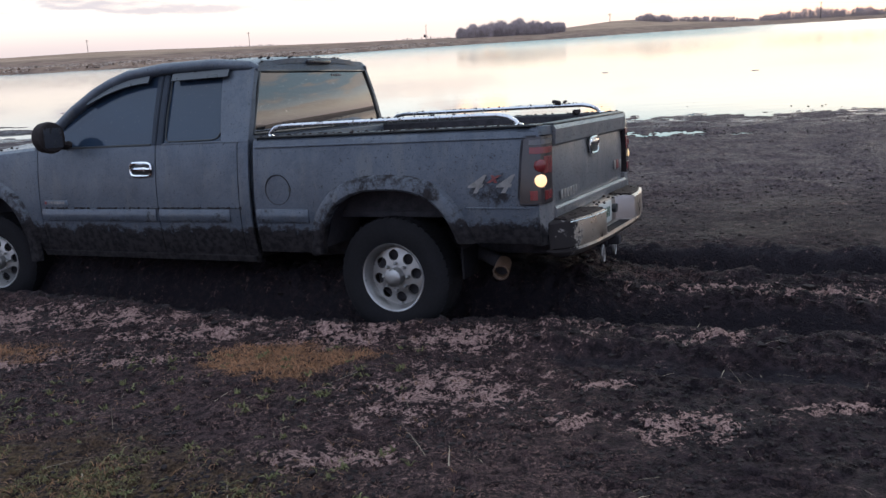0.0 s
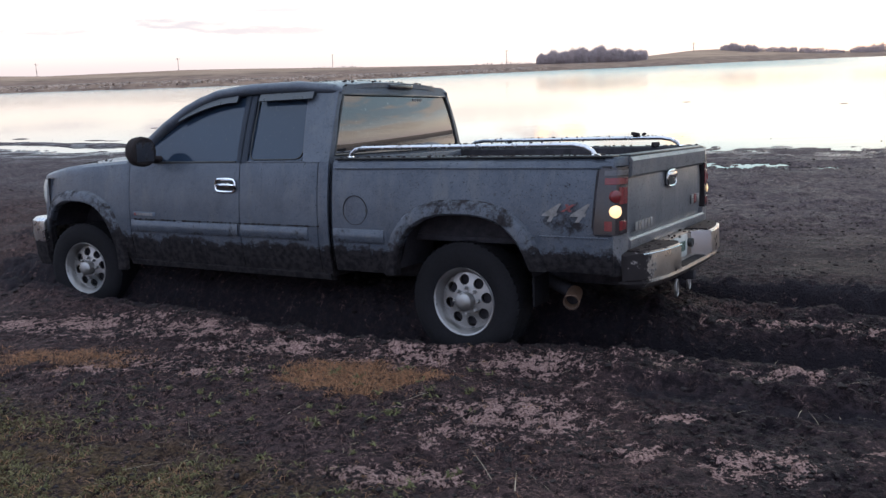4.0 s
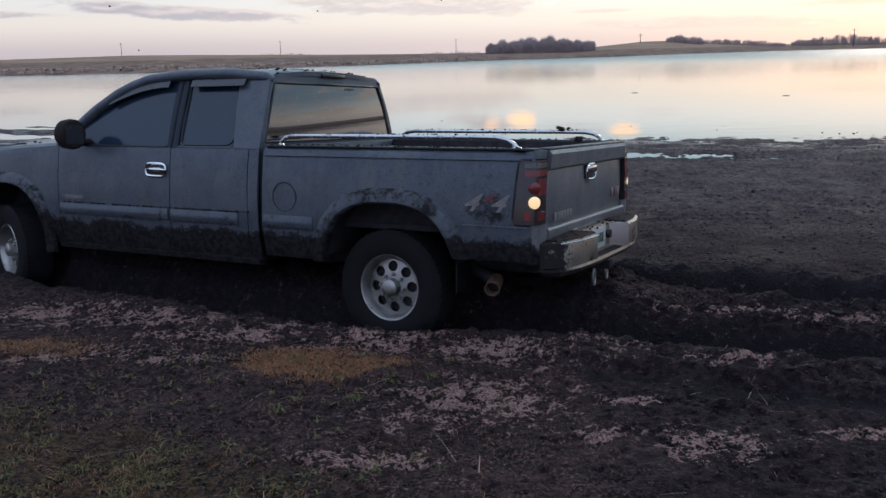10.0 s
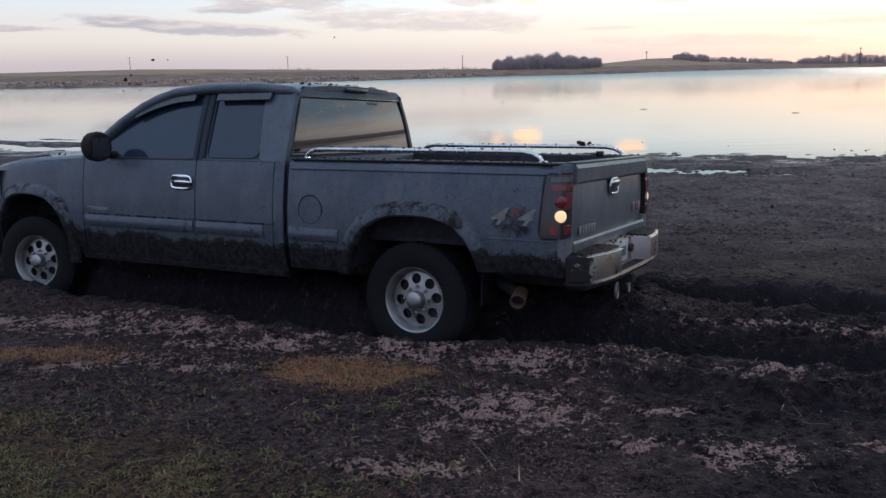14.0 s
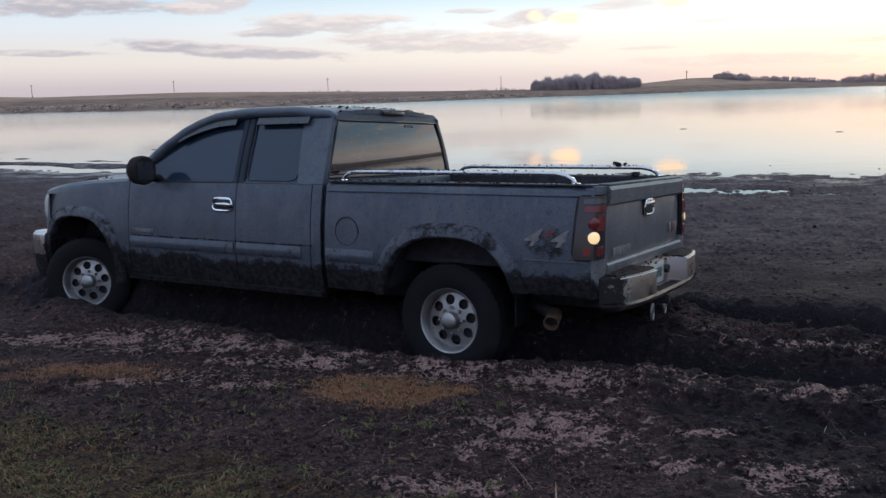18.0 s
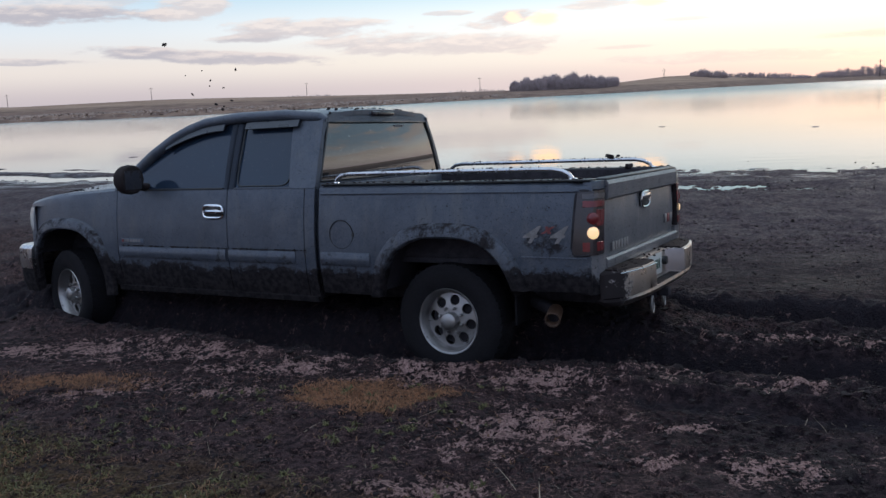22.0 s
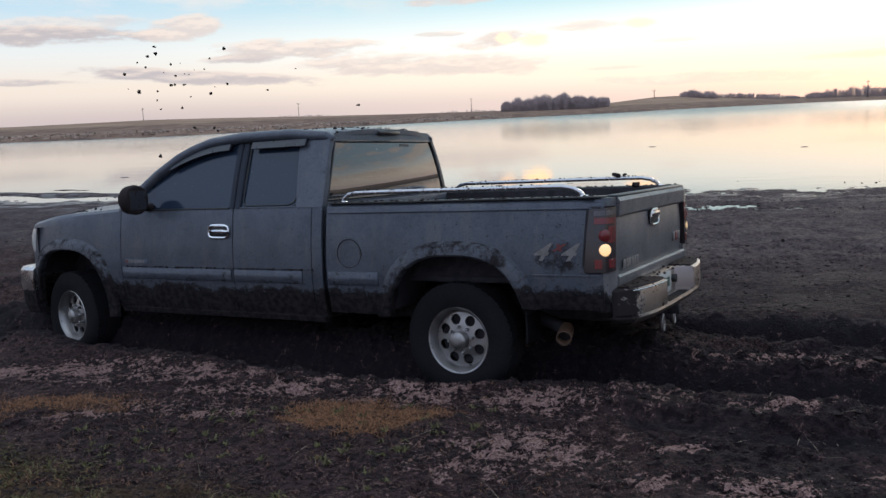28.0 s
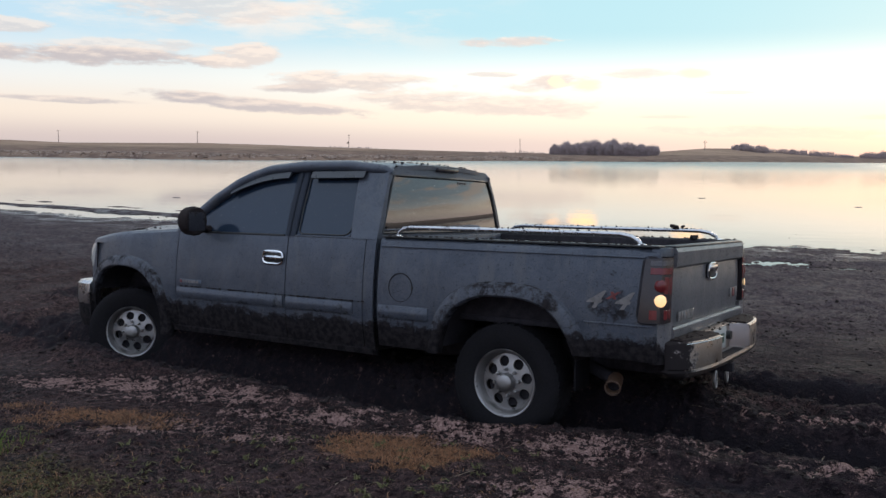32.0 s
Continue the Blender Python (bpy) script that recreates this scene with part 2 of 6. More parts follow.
class Nodes:
    """Short hand for node building."""

    def __init__(self, nt):
        self.nt = nt

    def put(self, sock, v):
        if isinstance(v, (int, float)):
            sock.default_value = v
        elif isinstance(v, tuple):
            sock.default_value = (*v, 1) if len(v) == 3 and sock.type == "RGBA" else v
        else:
            self.nt.links.new(v, sock)

    def coord(self, kind="Object"):
        return self.nt.nodes.new("ShaderNodeTexCoord").outputs[kind]

    def noise(self, scale, detail=4.0, rough=0.55, vec=None, stretch=None):
        n = self.nt.nodes.new("ShaderNodeTexNoise")
        n.inputs["Scale"].default_value, n.inputs["Detail"].default_value = scale, detail
        n.inputs["Roughness"].default_value = rough
        v = vec if vec is not None else self.coord()
        if stretch:
            mp = self.nt.nodes.new("ShaderNodeMapping")
            mp.inputs["Scale"].default_value = stretch
            self.nt.links.new(v, mp.inputs[0])
            v = mp.outputs[0]
        self.nt.links.new(v, n.inputs["Vector"])
        return n.outputs["Fac"]

    def math(self, op, a, b=0.0, c=0.0):
        n = self.nt.nodes.new("ShaderNodeMath")
        n.operation = op
        for k, v in enumerate((a, b, c)):
            self.put(n.inputs[k], v)
        return n.outputs[0]

    def ramp(self, x, a, b, lo=0.0, hi=1.0):
        n = self.nt.nodes.new("ShaderNodeMapRange")
        n.interpolation_type = "SMOOTHSTEP"
        for k, v in enumerate((x, a, b, lo, hi)):
            self.put(n.inputs[k], v)
        return n.outputs[0]

    def mix(self, f, a, b):
        n = self.nt.nodes.new("ShaderNodeMix")
        n.data_type = "RGBA"
        for k, v in ((0, f), (6, a), (7, b)):
            self.put(n.inputs[k], v)
        return n.outputs[2]

    def bump(self, h, strength, dist, bsdf):
        n = self.nt.nodes.new("ShaderNodeBump")
        n.inputs["Strength"].default_value, n.inputs["Distance"].default_value = strength, dist
        self.nt.links.new(h, n.inputs["Height"])
        self.nt.links.new(n.outputs[0], bsdf.inputs["Normal"])

    def attr(self, name):
        n = self.nt.nodes.new("ShaderNodeAttribute")
        n.attribute_name = name
        return n.outputs["Fac"]


def plain(name, col, rough=0.5, metal=0.0, vary=0.25, scale=14.0, bump=0.0, spec=0.5):
    """A surface of one colour with uneven tone and gloss."""
    mt, nt, b = tree(name)
    k = Nodes(nt)
    f = k.noise(scale)
    g = k.noise(scale * 9, 3.0)
    mixed = k.math("ADD", k.math("MULTIPLY", f, 0.65), k.math("MULTIPLY", g, 0.35))
    dark = tuple(c * (1 - vary) for c in col)
    light = tuple(min(1.0, c * (1 + vary)) for c in col)
    k.put(b.inputs["Base Color"], k.mix(k.ramp(mixed, 0.3, 0.7), dark, light))
    k.put(b.inputs["Roughness"], k.ramp(f, 0.3, 0.7, max(0.02, rough * 0.8), min(1.0, rough * 1.2)))
    b.inputs["Metallic"].default_value = metal
    b.inputs["Specular IOR Level"].default_value = spec
    if bump:
        k.bump(mixed, 0.5, bump, b)
    return mt


def mesh_ob(name, verts, faces, mat, smooth=False):
    me = bpy.data.meshes.new(name)
    me.from_pydata(verts, [], faces)
    me.update()
    if smooth:
        me.shade_smooth()
    me.materials.append(mat)
    return new(name, me)


def grid_faces(nu, nv):
    i = np.arange(nu - 1)[:, None] * nv + np.arange(nv - 1)[None, :]
    return np.stack([i, i + nv, i + nv + 1, i + 1], -1).reshape(-1, 4)


def fast_grid(name, xs, ys, zs, mat, attrs=(), smooth=True):
    """One sheet from arrays of the same 2D shape; attrs: named values per point."""
    nu, nv = xs.shape
    co = np.stack([xs, ys, zs], -1).reshape(-1, 3).astype(np.float32)
    q = grid_faces(nu, nv).astype(np.int32)
    me = bpy.data.meshes.new(name)
    me.vertices.add(len(co))
    me.vertices.foreach_set("co", co.ravel())
    me.loops.add(q.size)
    me.loops.foreach_set("vertex_index", q.ravel())
    me.polygons.add(len(q))
    me.polygons.foreach_set("loop_start", np.arange(len(q), dtype=np.int32) * 4)
    me.update(calc_edges=True)
    me.validate()
    if smooth:
        me.shade_smooth()
    for nm, val in attrs:
        me.attributes.new(nm, "FLOAT", "POINT").data.foreach_set("value", val.astype(np.float32).ravel())
    me.materials.append(mat)
    return new(name, me)


_R = np.random.RandomState(7)
_TAB = _R.rand(256, 256)


def vnoise(x, y):
    xi, yi = np.floor(x).astype(int), np.floor(y).astype(int)
    fx, fy = x - xi, y - yi
    fx, fy = fx * fx * (3 - 2 * fx), fy * fy * (3 - 2 * fy)
    g = lambda a, b: _TAB[a & 255, b & 255]
    return (g(xi, yi) * (1 - fx) + g(xi + 1, yi) * fx) * (1 - fy) + (g(xi, yi + 1) * (1 - fx) + g(xi + 1, yi + 1) * fx) * fy


def fbm(x, y, s, octaves=4, seed=0.0):
    t, a, n = 0.0, 0.5, 0.0
    for k in range(octaves):
        t = t + a * vnoise(x * s + seed + 17.3 * k, y * s - seed + 5.1 * k)
        n += a
        a, s = a * 0.5, s * 2.03
    return t / n


def sstep(x, a, b):
    t = np.clip((x - a) / (b - a), 0, 1)
    return t * t * (3 - 2 * t)


# ---- the lie of the land ----
WATER_Z = -0.26


def shore_y(x):
    """Where the near edge of the lake runs."""
    x = np.asarray(x, float)
    return np.interp(x, [-60, -30, -12, -1, 4, 7, 14, 60], [44, 31, 23.2, 20.2, 20.0, 19.2, 17.5, 12]) + 0.7 * (fbm(x, x * 0, 0.35, 3, 4.0) - 0.5)


def rut_left(x):
    return np.interp(np.asarray(x, float), [-6, -1.0, -0.5, 0.0, 0.4, 0.8, 1.3, 1.75, 2.15, 4, 8], [8.34, 5.90, 5.70, 5.68, 5.64, 5.53, 5.36, 5.19, 5.04, 4.4, 3.2])


def rut_right(x):
    return np.interp(np.asarray(x, float), [-6, -1.0, 0.5, 1.0, 1.7, 2.8, 5, 8], [10.37, 7.93, 7.20, 6.95, 6.62, 6.2, 5.4, 4.3])


def far_shore(az):
    """Distance of the lake's far edge by direction, degrees right of the y axis."""
    return np.interp(az, [-80, -40, -32, -20, -7, 8, 20, 29, 40, 60], [120, 150, 170, 150, 182, 246, 375, 390, 260, 200])


def skyline(az):
    """Height of the far land, in degrees above eye level."""
    return np.interp(az, [-60, -32, -29, -21, -17, -12, -5.4, 0.8, 6.5, 7.9, 10.5, 12.2, 14.2, 17.3, 20.6, 30, 42, 60],
                     [0.3, 0.30, 0.20, 0.30, 0.25, 0.14, 0.03, -0.03, 0.0, 0.2, 0.42, 0.44, 0.28, 0.10, 0.05, 0.1, 0.3, 0.5])


def ground_height(x, y):
    r = np.hypot(x, y)
    ys = shore_y(x)
    s = np.maximum(0, y - 2.5)
    h = -0.0185 * s * (1 - 0.1 * sstep(s, 8, 13))
    edge = sstep(y - ys, -9, -1)
    h = h * (1 - edge) + (WATER_Z + 0.016 * (ys - y)) * edge
    h = np.where(y > ys, WATER_Z - 0.05 * (y - ys), h)
    h = np.maximum(h, -1.2)
    near = np.exp(-(r / 25.0) ** 2)
    h = h + near * 0.05 * (fbm(x, y, 0.9, 4, 2.0) - 0.5)
    mid = near * sstep(y, 7.0, 11.0)
    h = h + mid * (0.08 * (fbm(x, y, 1.6, 4, 6.0) - 0.5) + 0.05 * sstep(fbm(x, y, 4.5, 3, 9.0), 0.58, 0.75))
    # a low bar of mud just off the shore
    bar = (np.exp(-((y - ys - 1.7) / 0.75) ** 2) + 0.8 * np.exp(-((y - ys - 3.4) / 0.4) ** 2)) * sstep(-x, 4, 8) + 0.6 * np.exp(-((y - ys - 1.0) / 0.7) ** 2) * sstep(x, 1, 4)
    h = np.maximum(h, WATER_Z - 0.10 + bar * (0.02 + 0.21 * fbm(x * 0.55, y * 2.0, 0.9, 4, 15.0)))
    h = h + near * np.exp(-((y - ys) / 2.0) ** 2) * 0.075 * (fbm(x * 0.7, y * 1.2, 1.8, 5, 19.0) - 0.55)
    # hoof-pocked surface of the flat
    h = h + mid * (0.030 * (fbm(x, y, 6.0, 3, 29.0) - 0.5) + 0.016 * (fbm(x, y, 17.0, 2, 39.0) - 0.5))
    # a puddle left on the flat
    h = h - 0.34 * np.exp(-((x - 4.1) / 1.8) ** 4 - ((y - 16.35 + 0.25 * (x - 4)) / 0.55) ** 4) * np.clip(0.65 * fbm(x * 0.8, y * 1.1, 2.6, 4, 23.0) + 0.35 * fbm(x, y, 9.0, 3, 25.0) - 0.27, 0, 1) * near / np.exp(-0.45)
    # far bank and hills
    az = np.degrees(np.arctan2(x, np.maximum(y, 1e-3)))
    az = np.where(y > 0, az, np.sign(x) * 60)
    fs = far_shore(np.clip(az, -80, 60)) * (1 + 0.06 * (fbm(az, az * 0, 0.4, 4, 1.0) - 0.5))
    beyond = sstep(r - fs, -2, 6) * (y > 0)
    crest = np.tan(np.radians(skyline(np.clip(az, -60, 60)))) * np.maximum(r, 1) + 1.7
    crest_d = fs + 190
    rise = sstep(r, fs, crest_d)
    far = WATER_Z + 0.6 + 0.4 * fbm(x, y, 0.05, 3, 3.0)
    far = far + (np.tan(np.radians(skyline(np.clip(az, -60, 60)))) * crest_d + 1.7 - far) * rise
    far = np.where(r > crest_d + 60, far - (r - crest_d - 60) * 0.01, far)
    h = np.where(y > 0, h * (1 - beyond) + far * beyond, 0.02 + 4.0 * sstep(r, 30, 240) + 0.3 * fbm(x, y, 0.05, 2) * sstep(r, 10, 60))
    return h


def mud_relief(x, y):
    """Ruts, berms, clods and crust close to the truck: height and the share of pale dry crust."""
    dl, dr = y - rut_left(x), y - rut_right(x)
    w = 0.24
    reach_l = sstep(x, -6.6, -5.6) * (1 - sstep(x, 7, 9))
    reach_r = reach_l
    h = np.zeros_like(x)
    for d, reach, dep in ((dl, reach_l, 0.25), (dr, reach_r, 0.30)):
        wob = d + 0.10 * (fbm(x, y, 2.2, 3, 11.0) - 0.5)
        h = h - dep * (0.45 + 0.55 * sstep(x, -4.7, -4.0)) * np.exp(-(wob / w) ** 4) * reach
        berm = np.exp(-((np.abs(wob) - 0.46) / 0.17) ** 2)
        h = h + 0.050 * berm * reach * (0.3 + 1.4 * fbm(x, y, 6.0, 3, 13.0))
    # ground between and beside the ruts lies churned
    churn = np.exp(-((dl - 0.8) / 1.5) ** 4) * sstep(x, -6.4, -5.4)
    clods = sstep(fbm(x, y, 7.0, 3, 21.0), 0.52, 0.72)
    fine = fbm(x, y, 24.0, 2, 31.0) - 0.5
    h = h + churn * (0.034 * clods + 0.030 * fine + 0.030 * (fbm(x, y, 14.0, 3, 27.0) - 0.5))
    # dry pale crust: where it lies
    big = np.zeros_like(x)
    for cx, cy, a, b in CRUST:
        big = np.maximum(big, 1.3 - np.sqrt(((x - cx) / a) ** 2 + ((y - cy) / b) ** 2))
    big = np.clip(big, 0, 1)
    rutmask = np.maximum(np.exp(-(dl / 0.40) ** 4), np.exp(-(dr / 0.6) ** 4)) * reach_l
    crust = big * (1 - rutmask)
    # an older shallow track in front of the deep one
    ds = y - (4.59 - 0.40 * (x - 0.85)) + 0.05 * (fbm(x, y, 2.0, 3, 91.0) - 0.5)
    on = sstep(x, 0.1, 0.8)
    h = h + on * (0.050 * np.exp(-((ds - 0.20) / 0.06) ** 2) * (0.5 + fbm(x, y, 5.0, 3, 93.0)) + 0.015 * np.exp(-((ds + 0.2) / 0.08) ** 2) - 0.04 * np.exp(-(ds / 0.15) ** 4))
    crust = crust * (1 - on * np.exp(-(ds / 0.17) ** 4))
    # mud pushed up beside the sunk front wheel
    h = h + 0.085 * np.exp(-((x + 3.85) / 0.55) ** 4 - ((y - 7.04 - 0.35 * (x + 3.85) * -1) / 0.17) ** 2) * (0.6 + 0.8 * fbm(x, y, 6.0, 3, 43.0))
    # mud squeezed up under the belly
    belly = np.exp(-((dl - 0.9) / 0.55) ** 4) * sstep(x, -5.0, -4.0) * (1 - sstep(x, 0.8, 1.6))
    h = h + 0.15 * belly
    # wet mud, with the shade under the truck and in the ruts painted in
    soaked_shade = np.exp(-((dl - 0.75) / 1.25) ** 6) * sstep(x, -5.6, -4.6) * (1 - 0.9 * sstep(x, 0.5, 1.3))
    soaked_shade = np.maximum(np.maximum(soaked_shade, np.exp(-(dl / 0.30) ** 4) * reach_l), 0.9 * np.exp(-(dr / 0.50) ** 4) * reach_l)
    soaked_shade = np.maximum(soaked_shade, 0.55 * on * np.exp(-((ds + 0.02) / 0.16) ** 4))
    soaked_shade = sstep(soaked_shade + 0.5 * (fbm(x, y, 4.0, 3, 101.0) - 0.5), 0.35, 0.65)
    plain_ = np.exp(-((y - 4.0) / 2.2) ** 2)
    rough = fbm(x, y, 13.0, 3, 71.0)
    h = h + plain_ * (0.04 * (fbm(x, y, 3.3, 3, 61.0) - 0.5) + 0.034 * (rough - 0.5) - 0.022 * sstep(fbm(x, y, 20.0, 2, 75.0), 0.60, 0.72))
    return h, crust, soaked_shade


CRUST = ((0.05, 4.20, 0.62, 0.40), (1.16, 3.70, 0.34, 0.20), (0.83, 4.20, 0.22, 0.11), (0.63, 3.80, 0.26, 0.10), (-3.3, 6.02, 1.1, 0.26), (-2.3, 5.78, 0.9, 0.24), (-1.5, 5.42, 0.8, 0.22),
         (-2.2, 5.10, 0.45, 0.14), (-1.75, 4.95, 0.40, 0.12), (-0.55, 5.18, 0.65, 0.24), (0.25, 4.98, 0.5, 0.24), (0.60, 4.72, 0.35, 0.14), (1.05, 5.02, 0.45, 0.12), (1.6, 4.74, 0.5, 0.10),
         (-0.45, 3.52, 0.4, 0.14), (1.75, 5.76, 0.75, 0.17), (2.6, 5.50, 0.8, 0.22), (-2.6, 4.95, 0.4, 0.12), (1.9, 3.78, 0.5, 0.07))


def surface(x, y):
    """Height of the finished ground, its crust, and its mask of wet mud with painted shade."""
    h = ground_height(x, y)
    m, crust, soaked_shade = mud_relief(x, y)
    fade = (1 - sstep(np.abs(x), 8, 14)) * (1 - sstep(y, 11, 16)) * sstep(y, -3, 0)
    return h + m * fade, crust * fade, soaked_shade * fade


def axis(lo, hi, step, far_lo, far_hi, grow):
    """Even steps from lo to hi, growing ones outside."""
    a = list(np.arange(lo, hi + 1e-6, step))
    s, v = step, hi
    while v < far_hi:
        s *= grow
        v += s
        a.append(v)
    s, v, b = step, lo, []
    while v > far_lo:
        s *= grow
        v -= s
        b.append(v)
    return np.array(b[::-1] + a)


def mud_material():
    mt, nt, b = tree("wet_mud")
    k = Nodes(nt)
    patch, turf, far = k.attr("crust"), k.attr("meadow"), k.attr("far")
    n0, n1, n2, n3, n4 = k.noise(1.3, 5.0), k.noise(7.5, 6.0, 0.62), k.noise(20.0, 5.0, 0.70), k.noise(58.0, 4.0, 0.68), k.noise(150.0, 3.0, 0.65)
    wet = k.mix(k.ramp(n2, 0.43, 0.58), (0.0150, 0.0096, 0.0106), (0.054, 0.0330, 0.0335))
    wet = k.mix(k.math("MULTIPLY", k.ramp(n3, 0.53, 0.59), k.ramp(n1, 0.40, 0.58, 0.15, 1.0)), wet, (0.150, 0.090, 0.078))
    wet = k.mix(k.ramp(n4, 0.54, 0.60, 0.0, 0.85), wet, (0.010, 0.0080, 0.0088))
    wet = k.mix(k.ramp(n4, 0.40, 0.35, 0.0, 0.55), wet, (0.120, 0.076, 0.068))
    wet = k.mix(k.math("MULTIPLY", k.attr("sodden"), k.ramp(n1, 0.35, 0.6, 1.0, 0.78)), wet, k.mix(k.ramp(n2, 0.42, 0.58), (0.0085, 0.0063, 0.0082), (0.0245, 0.0170, 0.0198)))
    # the open flat: greyer, finely pocked
    open_mud = k.mix(k.ramp(n2, 0.42, 0.58), (0.025, 0.0190, 0.0225), (0.070, 0.054, 0.060))
    open_mud = k.mix(k.math("MULTIPLY", k.ramp(n1, 0.46, 0.60), k.ramp(n3, 0.45, 0.58)), open_mud, (0.110, 0.083, 0.078))
    wet = k.mix(k.attr("flat"), wet, open_mud)
    # near-black colour for wet churned mud and the shade below the truck
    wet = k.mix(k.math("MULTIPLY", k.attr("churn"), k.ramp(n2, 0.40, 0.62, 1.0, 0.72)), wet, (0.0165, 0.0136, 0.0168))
    # plates of dry crust broken by dark holes
    mixn = k.math("ADD", k.math("ADD", k.math("MULTIPLY", n1, 0.32), k.math("MULTIPLY", n2, 0.42)), k.math("MULTIPLY", n3, 0.26))
    crust = k.ramp(k.math("ADD", mixn, k.math("MULTIPLY", patch, 0.112)), 0.572, 0.606)
    crust = k.math("MULTIPLY", crust, k.ramp(patch, 0.0, 0.30, 0.35, 1.0))
    crust = k.math("MULTIPLY", crust, k.math("SUBTRACT", 1.0, k.attr("flat")))
    pale = k.mix(k.ramp(n3, 0.38, 0.60), (0.165, 0.098, 0.087), (0.330, 0.208, 0.188))
    pale = k.mix(k.math("MULTIPLY", k.ramp(n2, 0.50, 0.44), k.ramp(n3, 0.52, 0.46)), pale, (0.030, 0.020, 0.020))
    pale = k.mix(k.ramp(n4, 0.54, 0.62), pale, (0.070, 0.047, 0.045))
    c = k.mix(k.math("MULTIPLY", crust, k.ramp(n1, 0.3, 0.55, 0.75, 1.0)), wet, pale)
    soil = k.mix(k.ramp(n3, 0.35, 0.65), (0.026, 0.017, 0.010), (0.095, 0.060, 0.034))
    c = k.mix(k.math("MULTIPLY", turf, k.ramp(n2, 0.40, 0.56)), c, soil)
    mat = k.mix(k.ramp(n3, 0.35, 0.65), (0.060, 0.032, 0.020), (0.19, 0.105, 0.062))
    c = k.mix(k.math("MULTIPLY", k.attr("tan"), k.ramp(n2, 0.35, 0.55)), c, mat)
    field = k.mix(k.ramp(k.noise(0.05, 6.0, 0.6, stretch=(1, 3, 1)), 0.35, 0.65), (0.19, 0.125, 0.090), (0.32, 0.220, 0.158))
    field = k.mix(k.ramp(k.attr("bank"), 0.2, 0.8), field, k.mix(k.ramp(k.noise(0.22, 5.0), 0.4, 0.6), (0.12, 0.078, 0.062), (0.21, 0.140, 0.105)))
    c = k.mix(far, c, field)
    k.put(b.inputs["Base Color"], c)
    wetness = k.ramp(n0, 0.35, 0.65, 0.70, 0.95)
    film = k.math("MULTIPLY", k.attr("shore"), k.ramp(k.noise(2.2, 5.0, 0.6, stretch=(0.5, 1.3, 1)), 0.45, 0.58))
    rough = k.math("MAXIMUM", wetness, k.math("MULTIPLY", k.math("MAXIMUM", crust, far), 0.95))
    k.put(b.inputs["Roughness"], k.math("SUBTRACT", rough, k.math("MULTIPLY", film, 0.6)))
    k.put(b.inputs["Specular IOR Level"], k.math("ADD", 0.06, k.math("MULTIPLY", film, 0.45)))
    hgt = k.math("ADD", k.math("ADD", k.math("MULTIPLY", n2, 0.5), k.math("MULTIPLY", n3, 0.35)), k.math("ADD", k.math("MULTIPLY", n4, 0.12), k.math("MULTIPLY", crust, 0.22)))
    k.bump(hgt, 1.0, 0.05, b)
    return mt


def dead_grass(x, y):
    """Share of flattened dead grass."""
    a = 1 - ((x + 0.83) / 0.60) ** 2 - ((y - 4.80 + 0.30 * (x + 0.83)) / 0.36) ** 2
    b = 1 - ((x + 2.95) / 0.95) ** 2 - ((y - 5.20 - 0.12 * (x + 2.95)) / 0.36) ** 2
    m = np.maximum(a, 0.62 * b)
    ragged = 1.5 * (fbm(x * 0.8, y * 1.5, 3.2, 4, 7.0) - 0.5) + 0.9 * (fbm(x, y, 11.0, 3, 17.0) - 0.5)
    return 0.9 * sstep(0.9 * np.maximum(m, -1.0) + ragged, 0.15, 0.85) * (m > -0.35)


def build_ground():
    ax = axis(-4.6, 3.4, 0.018, -900, 900, 1.065)
    ay = axis(2.5, 7.6, 0.0135, -900, 900, 1.02)
    ux, y = np.meshgrid(ax, ay, indexing="ij")
    # the lines fan out with distance, so that the far shore keeps its detail
    x = ux * np.clip(y / 6.0, 1.0, 60.0)
    h, crust, soaked_shade = surface(x, y)
    r = np.hypot(x, y)
    az = np.degrees(np.arctan2(x, np.maximum(y, 1e-3)))
    fs = far_shore(np.clip(az, -80, 60))
    far = np.where(y > 0, sstep(r - fs, -6, 0), sstep(r, 12, 30))
    bank = 1 - sstep(h, 1.2, 2.2)
    # thin turf towards the camera's left
    edge = 3.35 + 0.42 * np.clip(-1.1 - x, -0.5, 3) + 0.5 * (fbm(x, y, 1.5, 3, 81.0) - 0.5)
    meadow = (1 - sstep(y - edge, 0.0, 0.5)) * sstep(-x, 0.1, 1.0)
    tan = dead_grass(x, y)
    sodden = np.maximum(0.95 * sstep(x + 0.5 * (y - 7), 0.5, 2.2) * sstep(y - rut_left(x), 0.6, 1.3) * (1 - sstep(y, 8.0, 12.0)), 0.95 * sstep(x + 0.25 * (fbm(x, y, 1.2, 3, 53.0) - 0.5), 0.35, 1.1) * (y < 6)) * (1 - far)
    shore = np.exp(-((y - shore_y(x)) / 2.2) ** 2)
    flat = sstep(y - rut_right(x) + 0.8 * (fbm(x, y, 0.9, 3, 57.0) - 0.5), 1.2, 5.6) * (y > 5) * (1 - far)
    ob = fast_grid("ground", x, y, h, mud_material(), (("flat", flat), ("tan", tan), ("sodden", sodden), ("shore", shore), ("churn", soaked_shade), ("crust", crust), ("meadow", meadow), ("far", far), ("bank", bank)))
    tagged(ob, "dark churned wet mud with pale dry crust and deep wheel ruts", "ground", kind="structure")


